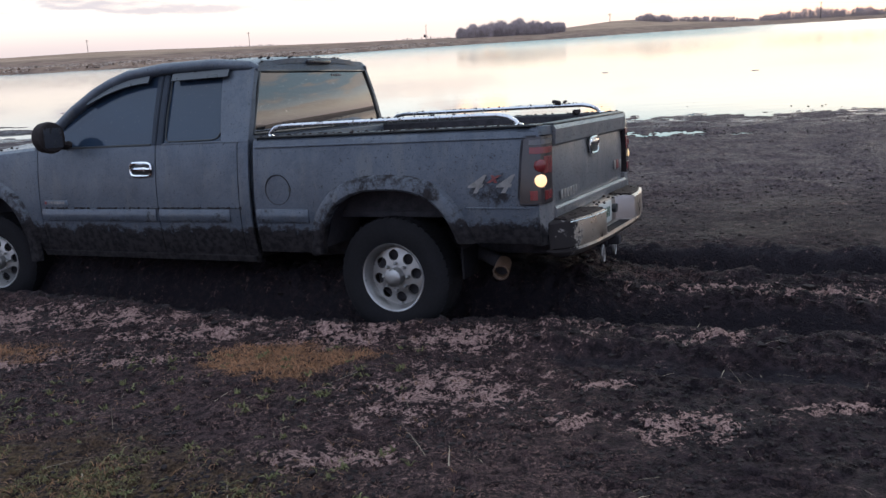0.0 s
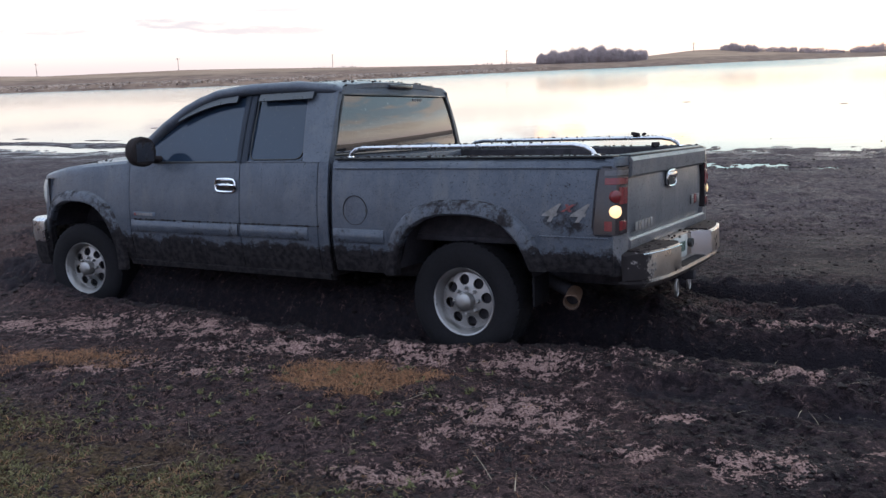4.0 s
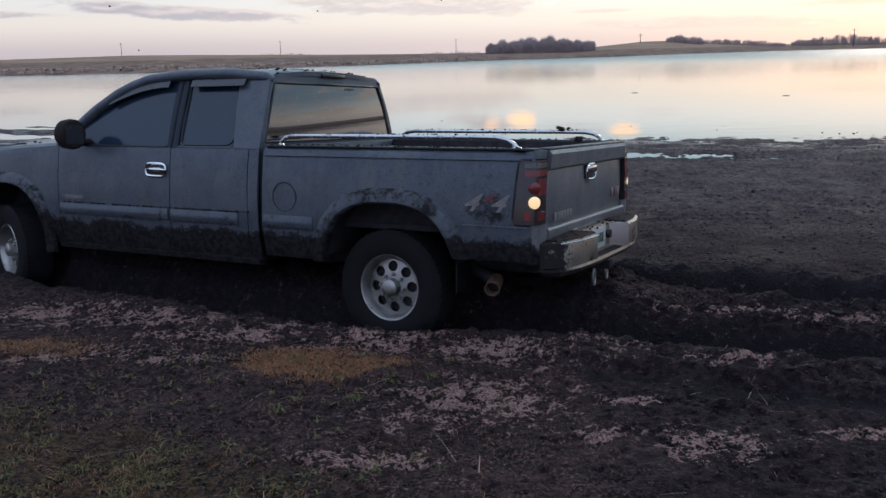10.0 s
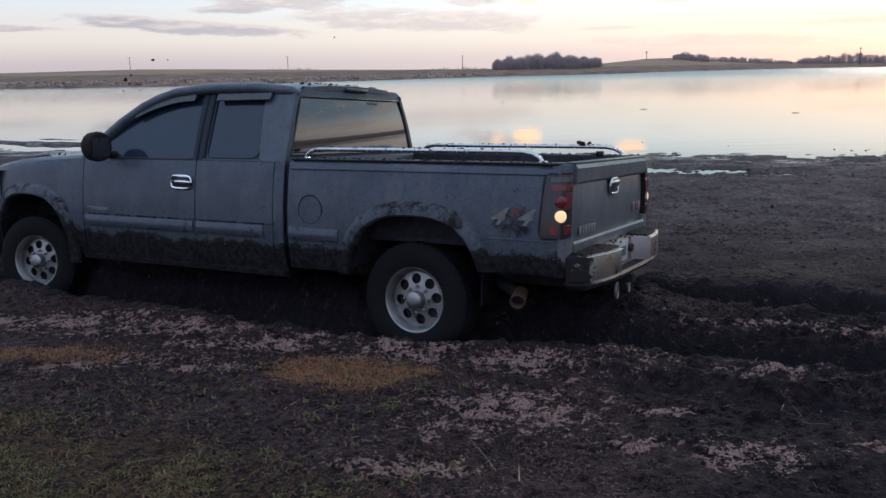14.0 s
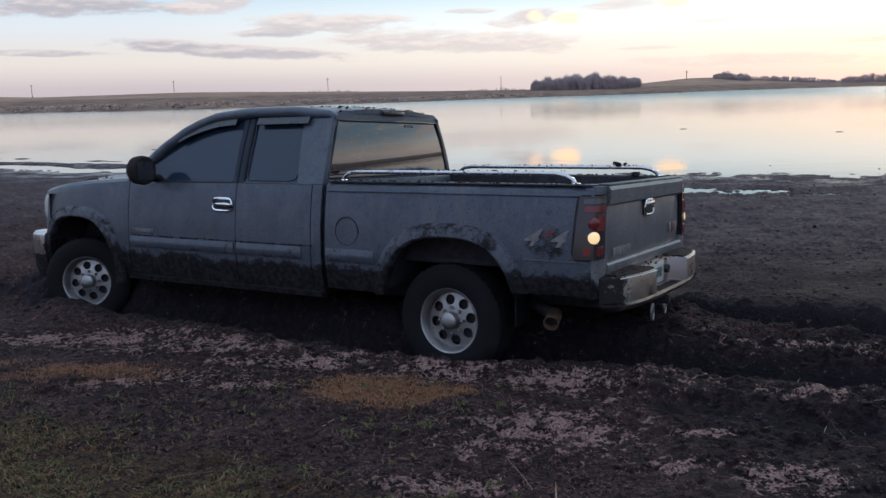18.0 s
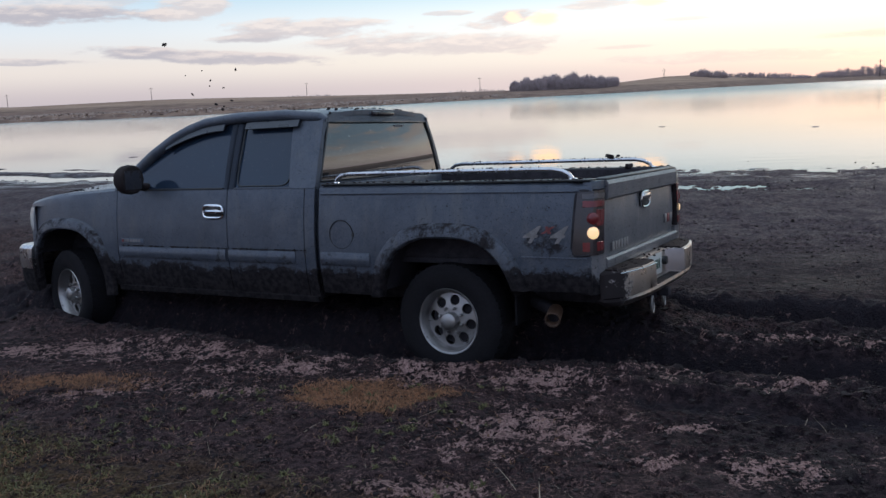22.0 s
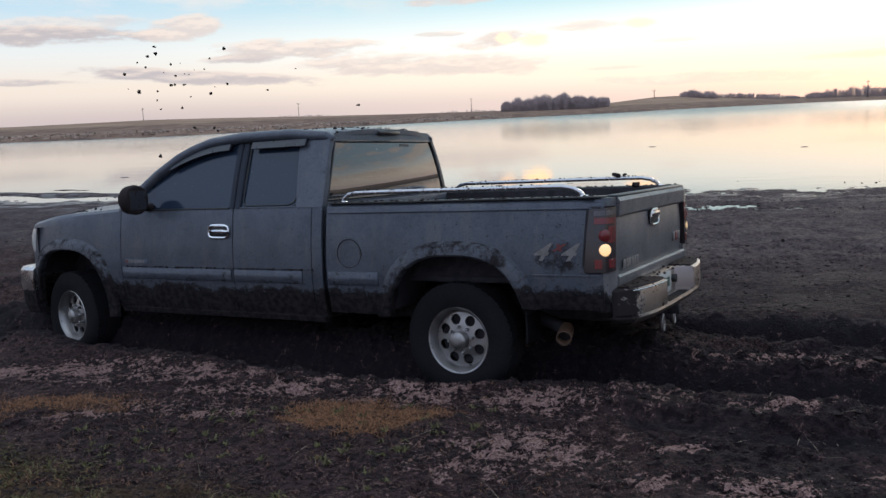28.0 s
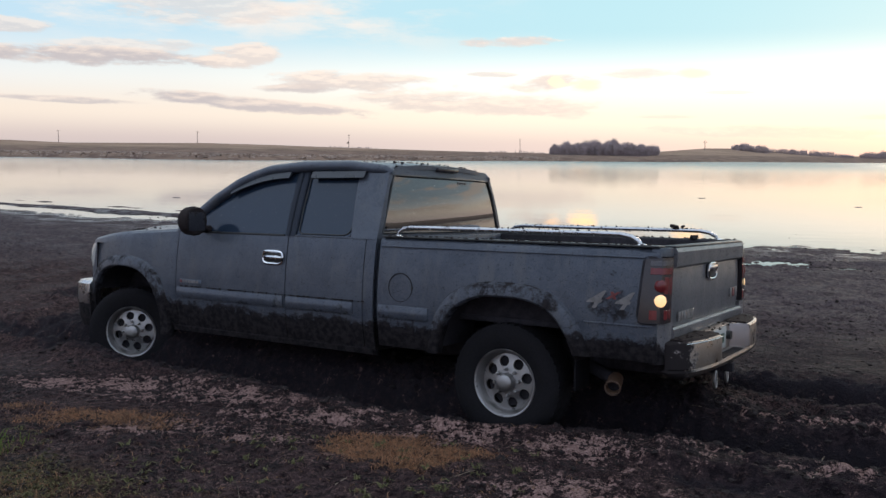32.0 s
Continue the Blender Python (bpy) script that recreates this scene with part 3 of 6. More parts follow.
def build_water():
    mt, nt, b = tree("lake_water")
    k = Nodes(nt)
    b.inputs["Base Color"].default_value = (0.012, 0.016, 0.018, 1)
    b.inputs["IOR"].default_value = 1.333
    b.inputs["Specular IOR Level"].default_value = 0.5
    ripple = k.noise(1.4, 3.0, 0.5, stretch=(0.5, 1.4, 1))
    swell = k.noise(0.2, 2.0, 0.5, stretch=(0.4, 1.5, 1))
    sep = nt.nodes.new("ShaderNodeSeparateXYZ")
    nt.links.new(k.coord(), sep.inputs[0])
    wind = k.ramp(sep.outputs[1], 30.0, 150.0, 0.05, 1.0)
    k.put(b.inputs["Roughness"], k.ramp(sep.outputs[1], 45.0, 220.0, 0.03, 0.26))
    k.bump(k.math("MULTIPLY", k.math("ADD", k.math("MULTIPLY", ripple, 0.6), swell), wind), 0.60, 0.12, b)
    ob = mesh_ob("water", [(-900, 9, WATER_Z), (900, 9, WATER_Z), (900, 900, WATER_Z), (-900, 900, WATER_Z)], [(0, 1, 2, 3)], mt)
    tagged(ob, "calm prairie lake mirroring the evening sky", "lake", kind="structure")


build_ground()
build_water()
# ---- materials of the truck ----
def paint_material(name, more, film=0.0):
    """Dark slate metallic paint under road film, with thrown mud that thickens low on the body."""
    mt, nt, b = tree(name)
    k = Nodes(nt)
    sep = nt.nodes.new("ShaderNodeSeparateXYZ")
    nt.links.new(k.coord(), sep.inputs[0])
    z = sep.outputs[2]
    n1, n2, n3 = k.noise(5.0, 6.0, 0.62), k.noise(26.0, 4.0, 0.6), k.noise(120.0, 2.0, 0.5)
    streak = k.noise(9.0, 4.0, 0.6, stretch=(1.0, 1.0, 0.22))
    base = k.mix(k.ramp(n1, 0.3, 0.7), (0.049, 0.059, 0.080), (0.078, 0.089, 0.113))
    base = k.mix(k.ramp(streak, 0.50, 0.75, 0.0, 0.5), base, (0.118, 0.118, 0.120))
    dust = k.math("MULTIPLY", k.ramp(k.noise(170.0, 3.0, 0.65), 0.46, 0.66), k.ramp(n2, 0.35, 0.65, 0.25, 0.6))
    base = k.mix(dust, base, (0.140, 0.140, 0.148))
    # beige film: dust, and at the tail the horizon's warm reflection as colour
    if film:
        base = k.mix(k.ramp(streak, 0.3, 0.7, film * 0.6, film), base, (0.36, 0.315, 0.29))
    # a smear round the decal on the bed side
    dx = k.math("DIVIDE", k.math("ADD", sep.outputs[0], 0.77), 0.20)
    dz = k.math("DIVIDE", k.math("SUBTRACT", z, 0.57), 0.13)
    smear = k.ramp(k.math("SQRT", k.math("ADD", k.math("MULTIPLY", dx, dx), k.math("MULTIPLY", dz, dz))), 0.3, 1.3, 0.24, 0.0)
    # flung mud: dense under the side moulding, loose splashes above
    tail = k.math("MULTIPLY", k.ramp(sep.outputs[0], -0.50, -0.62, 0.0, 0.10), k.math("MULTIPLY", k.ramp(z, 0.40, 0.50, 1.0, 0.0), k.ramp(sep.outputs[0], -1.07, -1.05, 0.0, 1.0)))
    low = k.math("ADD", k.ramp(z, 0.20, 0.46, 0.27, -0.115 + more), k.math("ADD", smear, tail))
    splash = k.ramp(k.math("ADD", k.math("ADD", k.math("MULTIPLY", n1, 0.55), k.math("ADD", k.math("MULTIPLY", n2, 0.30), k.math("MULTIPLY", k.noise(95.0, 3.0, 0.6), 0.15))), low), 0.50, 0.64)
    dots = k.ramp(n3, 0.628, 0.668)
    dots2 = k.ramp(k.noise(56.0, 4.0, 0.6), 0.650, 0.69)
    mud = k.math("MAXIMUM", splash, k.math("MAXIMUM", k.math("MULTIPLY", dots, 0.8), k.math("MULTIPLY", dots2, 0.8)))
    mudc = k.mix(k.ramp(n2, 0.35, 0.65), (0.0095, 0.0084, 0.0096), (0.0260, 0.0222, 0.0232))
    k.put(b.inputs["Base Color"], k.mix(mud, base, mudc))
    k.put(b.inputs["Metallic"], k.math("SUBTRACT", 0.2, k.math("MULTIPLY", mud, 0.2)))
    k.put(b.inputs["Roughness"], k.math("ADD", k.ramp(n1, 0.3, 0.7, 0.30, 0.46), k.math("MULTIPLY", mud, 0.4)))
    k.put(b.inputs["Coat Weight"], k.math("SUBTRACT", 0.14, k.math("MULTIPLY", mud, 0.14)))
    k.put(b.inputs["Specular IOR Level"], k.math("SUBTRACT", 0.3, k.math("MULTIPLY", mud, 0.24)))
    b.inputs["Coat Roughness"].default_value = 0.16
    k.bump(k.math("ADD", k.math("MULTIPLY", mud, 1.0), k.math("MULTIPLY", n2, 0.15)), 0.5, 0.006, b)
    return mt


def glass_material(name, tint, rough, clear, ior=1.52, coat=1.0):
    mt, nt, b = tree(name)
    k = Nodes(nt)
    film = k.noise(6.0, 5.0, 0.6)
    specks = k.ramp(k.noise(70.0, 2.0), 0.70, 0.74)
    k.put(b.inputs["Base Color"], k.mix(k.math("MULTIPLY", specks, 0.6), tint, (0.07, 0.062, 0.056)))
    k.put(b.inputs["Roughness"], k.math("ADD", k.ramp(film, 0.3, 0.7, rough, rough * 2.2), k.math("MULTIPLY", specks, 0.5)))
    b.inputs["IOR"].default_value = ior
    b.inputs["Coat Weight"].default_value = coat
    b.inputs["Coat Roughness"].default_value = 0.02
    k.put(b.inputs["Transmission Weight"], k.math("SUBTRACT", clear, k.math("MULTIPLY", specks, clear * 0.95)))
    return mt


def lens_material(name, col, emit=0.0):
    mt, nt, b = tree(name)
    k = Nodes(nt)
    rib = k.noise(60.0, 2.0, stretch=(1, 1, 6))
    k.put(b.inputs["Base Color"], k.mix(k.ramp(rib, 0.3, 0.7), tuple(c * 0.7 for c in col), col))
    b.inputs["Roughness"].default_value = 0.22
    b.inputs["Coat Weight"].default_value = 0.15
    if emit:
        k.put(b.inputs["Emission Color"], (1.0, 0.66, 0.30))
        b.inputs["Emission Strength"].default_value = emit
    return mt


def chrome_material(name, col, rough, dirt, ends=0.0):
    mt, nt, b = tree(name)
    k = Nodes(nt)
    n1, n2 = k.noise(11.0, 5.0, 0.6), k.noise(48.0, 3.0, 0.6)
    soil = k.math("ADD", k.math("MULTIPLY", n1, 0.6), k.math("MULTIPLY", n2, 0.4))
    if ends:
        # mud caked on the outer ends
        sep = nt.nodes.new("ShaderNodeSeparateXYZ")
        nt.links.new(k.coord(), sep.inputs[0])
        soil = k.math("ADD", soil, k.ramp(k.math("ABSOLUTE", sep.outputs[1]), 0.66, 0.90, 0.0, ends))
    d = k.ramp(soil, 0.62 - dirt, 0.72 - dirt)
    k.put(b.inputs["Base Color"], k.mix(d, col, (0.023, 0.019, 0.0195)))
    k.put(b.inputs["Specular IOR Level"], k.math("SUBTRACT", 0.5, k.math("MULTIPLY", d, 0.42)))
    k.put(b.inputs["Metallic"], k.math("SUBTRACT", 1.0, d))
    k.put(b.inputs["Roughness"], k.math("ADD", k.ramp(n1, 0.3, 0.7, rough, rough * 1.8), k.math("MULTIPLY", d, 0.6)))
    k.bump(d, 0.3, 0.004, b)
    return mt


PAINT = paint_material("muddy_slate_paint", 0.0)
CAKED = paint_material("mud_caked_paint", 0.155, 0.04)
MOULD = paint_material("splashed_moulding_paint", 0.065)
# paler copies of the paint for the tail: dust plus painted warm sheen
SILL = paint_material("beige_dust_sheen_paint", -0.06, 0.42)
DUSTY_SHEEN = paint_material("dusty_sheen_slate_paint", -0.06, 0.34)
GLASS = glass_material("tinted_glass", (0.017, 0.028, 0.047), 0.05, 0.04, 1.45, 0.0)
REAR_GLASS = glass_material("privacy_glass", (0.022, 0.022, 0.022), 0.012, 0.15, 1.95)
CHROME = chrome_material("muddy_chrome", (0.72, 0.72, 0.73), 0.12, 0.04)
BUMPER_CHROME = chrome_material("dirty_bumper_chrome", (0.31, 0.270, 0.252), 0.26, 0.02, 0.30)
FRONT_CHROME = chrome_material("splashed_front_chrome", (0.55, 0.53, 0.52), 0.20, 0.0)
PILLAR = plain("dark_pillar_film", (0.022, 0.027, 0.038), 0.55, vary=0.25, scale=9.0, spec=0.15)
RAIL = chrome_material("mud_specked_chrome", (0.50, 0.50, 0.52), 0.14, 0.075)
ALLOY = chrome_material("brushed_alloy", (0.36, 0.345, 0.34), 0.34, 0.03)
RUBBER = plain("mud_soaked_rubber", (0.0118, 0.0108, 0.0124), 0.9, vary=0.35, scale=9.0, bump=0.01, spec=0.12)
MIRROR = chrome_material("muddy_mirror", (0.10, 0.10, 0.115), 0.35, 0.10)
SOOT = plain("sooty_steel", (0.075, 0.048, 0.036), 0.7, metal=0.3, vary=0.6, scale=18.0)
BLACK = plain("black_plastic", (0.018, 0.018, 0.019), 0.5, vary=0.3)
CAVITY = plain("dark_underbody", (0.032, 0.0290, 0.0330), 0.9, vary=0.4, spec=0.1)
MUD = plain("caked_mud", (0.025, 0.0195, 0.0195), 0.85, vary=0.45, scale=40.0, bump=0.01, spec=0.1)
VISOR = plain("smoked_acrylic", (0.022, 0.026, 0.034), 0.3, vary=0.3, scale=8.0)
TRIM = plain("grey_trim", (0.070, 0.086, 0.115), 0.42, vary=0.25, scale=8.0)
RUST = plain("rusty_steel", (0.16, 0.092, 0.060), 0.65, metal=0.4, vary=0.4, scale=24.0)
RED_LENS = lens_material("red_lens", (0.17, 0.022, 0.024))
DARK_LENS = lens_material("smoked_lens", (0.034, 0.026, 0.028))
SMOKE = lens_material("grey_lens", (0.085, 0.075, 0.078))
CLEAR_LENS = lens_material("clear_lens", (0.55, 0.53, 0.50))
REVERSE_LENS = lens_material("lit_reverse_lens", (0.80, 0.62, 0.42), 0.8)
SEAT = plain("grey_seat_cloth", (0.05, 0.05, 0.052), 0.9, vary=0.2)
DECAL = plain("silver_decal", (0.17, 0.155, 0.15), 0.5, vary=0.35, scale=30.0)
DECAL_RED = plain("red_decal", (0.16, 0.035, 0.035), 0.5, vary=0.35, scale=30.0)
PLATE = plain("plate_white", (0.42, 0.42, 0.40), 0.5, vary=0.2, scale=40.0)
INK = plain("plate_ink", (0.04, 0.08, 0.06), 0.6, vary=0.2)


# ---- mesh helpers ----
def part(name, bm, mat, parent, label="", sharp=32):
    """Links a bmesh as one mesh under a thing or a part."""
    bmesh.ops.recalc_face_normals(bm, faces=bm.faces)
    me = bpy.data.meshes.new(name)
    bm.to_mesh(me)
    bm.free()
    me.shade_smooth()
    me.set_sharp_from_angle(angle=radians(sharp))
    me.materials.append(mat)
    ob = new(name, me)
    ob.parent = parent
    if label:
        ob["label"] = label
    return ob


def shell(outer, inner):
    """A closed plate between two grids of points of one shape (rows of rows of points)."""
    bm = bmesh.new()
    nu, nv = len(outer), len(outer[0])
    a = [[bm.verts.new(p) for p in row] for row in outer]
    b = [[bm.verts.new(p) for p in row] for row in inner]
    for i in range(nu - 1):
        for j in range(nv - 1):
            bm.faces.new((a[i][j], a[i + 1][j], a[i + 1][j + 1], a[i][j + 1]))
            bm.faces.new((b[i][j], b[i][j + 1], b[i + 1][j + 1], b[i + 1][j]))
    for i in range(nu - 1):
        for j in (0, nv - 1):
            bm.faces.new((a[i][j], b[i][j], b[i + 1][j], a[i + 1][j]))
    for j in range(nv - 1):
        for i in (0, nu - 1):
            bm.faces.new((a[i][j], a[i][j + 1], b[i][j + 1], b[i][j]))
    return bm


def loft(loops, cap=True):
    bm = bmesh.new()
    vs = [[bm.verts.new(p) for p in lp] for lp in loops]
    n = len(loops[0])
    for u, v in zip(vs, vs[1:]):
        for k in range(n):
            bm.faces.new((u[k], u[(k + 1) % n], v[(k + 1) % n], v[k]))
    if cap:
        bm.faces.new(vs[0])
        bm.faces.new(vs[-1][::-1])
    return bm


def rbox(a, b, bev=0.01, seg=2, bm=None):
    bm = bm or bmesh.new()
    g = bmesh.ops.create_cube(bm, size=1, matrix=Matrix.LocRotScale([(p + q) / 2 for p, q in zip(a, b)], None, [abs(q - p) for p, q in zip(a, b)]))
    if bev:
        es = list({e for v in g["verts"] for e in v.link_edges})
        bmesh.ops.bevel(bm, geom=es, offset=bev, segments=seg, profile=0.5, affect="EDGES")
    return bm


def tube(path, r, n=10, bm=None, squash=1.0):
    """A round bar along a path."""
    bm = bm or bmesh.new()
    path = [Vector(p) for p in path]
    rings = []
    for k, p in enumerate(path):
        d = (path[min(k + 1, len(path) - 1)] - path[max(k - 1, 0)]).normalized()
        side = d.cross(Vector((0, 0, 1)))
        side = side.normalized() if side.length > 0.05 else Vector((0, 1, 0))
        up = side.cross(d).normalized()
        rr = r[k] if isinstance(r, (list, tuple)) else r
        rings.append([bm.verts.new(p + rr * (math.cos(2 * math.pi * q / n) * side + squash * math.sin(2 * math.pi * q / n) * up)) for q in range(n)])
    for u, v in zip(rings, rings[1:]):
        for k in range(n):
            bm.faces.new((u[k], u[(k + 1) % n], v[(k + 1) % n], v[k]))
    bm.faces.new(rings[0])
    bm.faces.new(rings[-1][::-1])
    return bm


def lathe(profile, n=48, closed=False, bm=None, axis="y", at=(0, 0, 0)):
    """Turns (radius, height) pairs round an axis."""
    bm = bm or bmesh.new()
    rings = []
    for r, h in profile:
        ring = []
        for q in range(n):
            c, s = r * math.cos(2 * math.pi * q / n), r * math.sin(2 * math.pi * q / n)
            p = {"y": (c, h, s), "x": (h, c, s), "z": (c, s, h)}[axis]
            ring.append(bm.verts.new([u + v for u, v in zip(p, at)]))
        rings.append(ring)
    pairs = list(zip(rings, rings[1:])) + ([(rings[-1], rings[0])] if closed else [])
    for u, v in pairs:
        for k in range(n):
            bm.faces.new((u[k], u[(k + 1) % n], v[(k + 1) % n], v[k]))
    if not closed:
        bm.faces.new(rings[0])
        bm.faces.new(rings[-1][::-1])
    return bm


# ---- shape of the truck, in its own space: x ahead, y to its left, z up from the axles ----
BASE = 3.75
FRONT_AXLE = 3.82
ROCKER, BELT = 0.11, 0.92


def side_y(x, z):
    """Half width of the body."""
    if z <= BELT:
        y = 0.975 - (0.045 * ((z - 0.45) / 0.47) ** 2 if z > 0.45 else 0.05 * ((0.45 - z) / 0.35) ** 2)
    else:
        u = z - BELT
        y = 0.925 - 0.30 * u - 0.16 * u * u
    if x > 3.5:
        y -= 0.17 * ((x - 3.5) / 1.0) ** 2
    return y


def arch(x, cx, a, b, floor):
    d = abs(x - cx) / a
    return max(floor, b * (1 - d ** 2.7) ** (1 / 2.7)) if d < 1 else floor


def lo_bed(x):
    return arch(x, -0.035, 0.505, 0.575, 0.16 if x > 0 else 0.25)


def lo_fender(x):
    return arch(x, BASE - 0.01, 0.50, 0.59, 0.12)


def hood_edge(x):
    """Height of the fender's upper edge."""
    t = (x - 3.0) / 1.45
    return 0.915 - 0.085 * t - 0.06 * max(0, t - 0.55) ** 1.5 / 0.3


def panel(name, x0, x1, lo, hi, parent, side, cols=24, rows=10, mat=None, thick=0.022, out=0.0, fold=0.0, label=""):
    outer, inner = [], []
    for i in range(cols + 1):
        x = x0 + (x1 - x0) * i / cols
        a, b = lo(x), hi(x)
        ro, ri = [], []
        for j in range(rows + 1):
            z = a + (b - a) * j / rows
            y = side_y(x, z) + out
            e = min(j, rows - j, i, cols - i)
            yy = y - (0.006 if e == 0 else 0.0)
            ro.append((x, side * yy, z))
            ri.append((x, side * (y - thick), z))
        if fold:
            ro.append((x, side * (side_y(x, b) - 0.035), b + 0.022))
            ro.append((x, side * (side_y(x, b) - fold), b + 0.03))
            ri.append((x, side * (side_y(x, b) - 0.05), b - 0.005))
            ri.append((x, side * (side_y(x, b) - fold), b))
        outer.append(ro)
        inner.append(ri)
    return part(name, shell(outer, inner), mat or PAINT, parent, label)


def flare(parent, cx, a, b, floor_f, floor_r, side):
    """Wide wheel arch lip, standing proud of the body."""
    loops = []
    n = 30
    for k in range(n + 1):
        th = math.pi * k / n
        c, s = math.cos(th), math.sin(th)
        q = 2 / 2.7
        px, pz = abs(c) ** q * (1 if c > 0 else -1), abs(s) ** q
        fl = floor_f if c > 0 else floor_r
        ring = []
        for da, out in ((0.0, -0.02), (0.0, 0.028), (0.012, 0.042), (0.055, 0.042), (0.085, 0.030), (0.098, -0.004), (0.05, -0.02)):
            x, z = cx + (a - 0.004 + da) * px, max(fl, (b + da) * pz) - (0.0 if pz > 0.05 else 0.0)
            zz = max(z, fl + 0.0005 * da)
            ring.append((x, side * (side_y(min(x, 4.3), max(zz, 0.2)) + out), zz))
        loops.append(ring)
    return part("wheel_arch_flare", loft(loops), CAKED, parent, "mud-caked wheel arch flare")


def roof_z(x, v):
    """Height of the roof skin; v runs from -1 to 1 across it."""
    u = (x - 1.035) / 1.30
    return 1.446 - 0.055 * max(0, (u - 0.72) / 0.28) ** 2 - 0.010 * max(0, (0.15 - u) / 0.15) ** 2 + 0.058 * (0.6 + 0.4 * min(1.0, u / 0.3)) * (1 - abs(v) ** 2.6) - 0.020 * abs(v) ** 6 * max(0.0, 1 - u) ** 8


def build_wheel(truck, x, y, side):
    """A wheel about its own centre; the outer face looks to side."""
    bm = lathe([(0.205, -0.115 * side), (0.222, -0.125 * side), (0.222, -0.112 * side), (0.20, -0.10 * side), (0.195, 0.02 * side), (0.197, 0.085 * side), (0.205, 0.100 * side), (0.222, 0.112 * side),
                (0.226, 0.118 * side), (0.222, 0.124 * side), (0.212, 0.120 * side), (0.203, 0.102 * side), (0.192, 0.082 * side), (0.186, 0.02 * side), (0.186, -0.10 * side)], 56, closed=True)
    wheel = part("wheel", bm, ALLOY, truck, "brushed alloy wheel rim with round holes")
    wheel.location = (x, y, 0)
    # face with eight round holes
    bm = bmesh.new()

    def ring(r, n, cx=0.0, cz=0.0):
        vs = [bm.verts.new((cx + r * math.cos(2 * math.pi * k / n), 0, cz + r * math.sin(2 * math.pi * k / n))) for k in range(n)]
        return [bm.edges.new((vs[k], vs[(k + 1) % n])) for k in range(n)]
    es = ring(0.190, 64) + ring(0.05, 24)
    for k in range(8):
        t = 2 * math.pi * k / 8 + radians(37)
        es += ring(0.036, 18, 0.139 * math.cos(t), 0.139 * math.sin(t))
    bmesh.ops.triangle_fill(bm, use_beauty=True, use_dissolve=False, edges=es)
    front = bm.faces[:]
    ext = bmesh.ops.extrude_face_region(bm, geom=front)
    back = {v for v in ext["geom"] if isinstance(v, bmesh.types.BMVert)}
    for v in bm.verts:
        r = math.hypot(v.co.x, v.co.z)
        dish = 0.050 + 0.022 * (1 - min(1.0, max(0.0, (r - 0.06) / 0.13)))
        v.co.y = side * (dish - (0.014 if v in back else 0.0))
    part("wheel_face", bm, ALLOY, wheel)
    bm = lathe([(0.060, 0.055 * side), (0.060, 0.105 * side), (0.057, 0.128 * side), (0.042, 0.137 * side), (0.012, 0.140 * side)], 28)
    part("hub_cap", bm, ALLOY, wheel, "domed polished hub cap")
    for k in range(8):
        t = 2 * math.pi * k / 8
        bm = lathe([(0.012, 0.060 * side), (0.0115, 0.098 * side), (0.006, 0.104 * side)], 6, at=(0.086 * math.cos(t), 0, 0.086 * math.sin(t)))
        part("lug_nut", bm, ALLOY, wheel)
    part("brake_disc", lathe([(0.165, 0.0), (0.165, 0.02 * side)], 32), CAVITY, wheel)
    tyre = [(0.215, 0.112), (0.235, 0.124), (0.29, 0.133), (0.335, 0.130), (0.368, 0.120), (0.384, 0.105), (0.390, 0.06), (0.390, 0.0)]
    prof = [(r, h * side) for r, h in tyre] + [(r, -h * side) for r, h in tyre[::-1][1:]]
    part("tyre", lathe(prof, 64, closed=True), RUBBER, wheel, "mud-soaked black rubber tyre")
    bm = bmesh.new()
    for k in range(46):
        t = 2 * math.pi * k / 46
        for h0, h1, sh in ((0.045, 0.104, 0.0), (-0.03, 0.04, 0.07), (-0.104, -0.048, 0.0)):
            tt = t + sh
            m = Matrix.Rotation(-tt, 4, "Y") @ Matrix.Translation((0.3815, (h0 + h1) / 2, 0)) @ Matrix.Diagonal((0.020, h1 - h0, 0.034, 1))
            bmesh.ops.create_cube(bm, size=1, matrix=m)
    part("tread", bm, RUBBER, wheel)
    return wheel


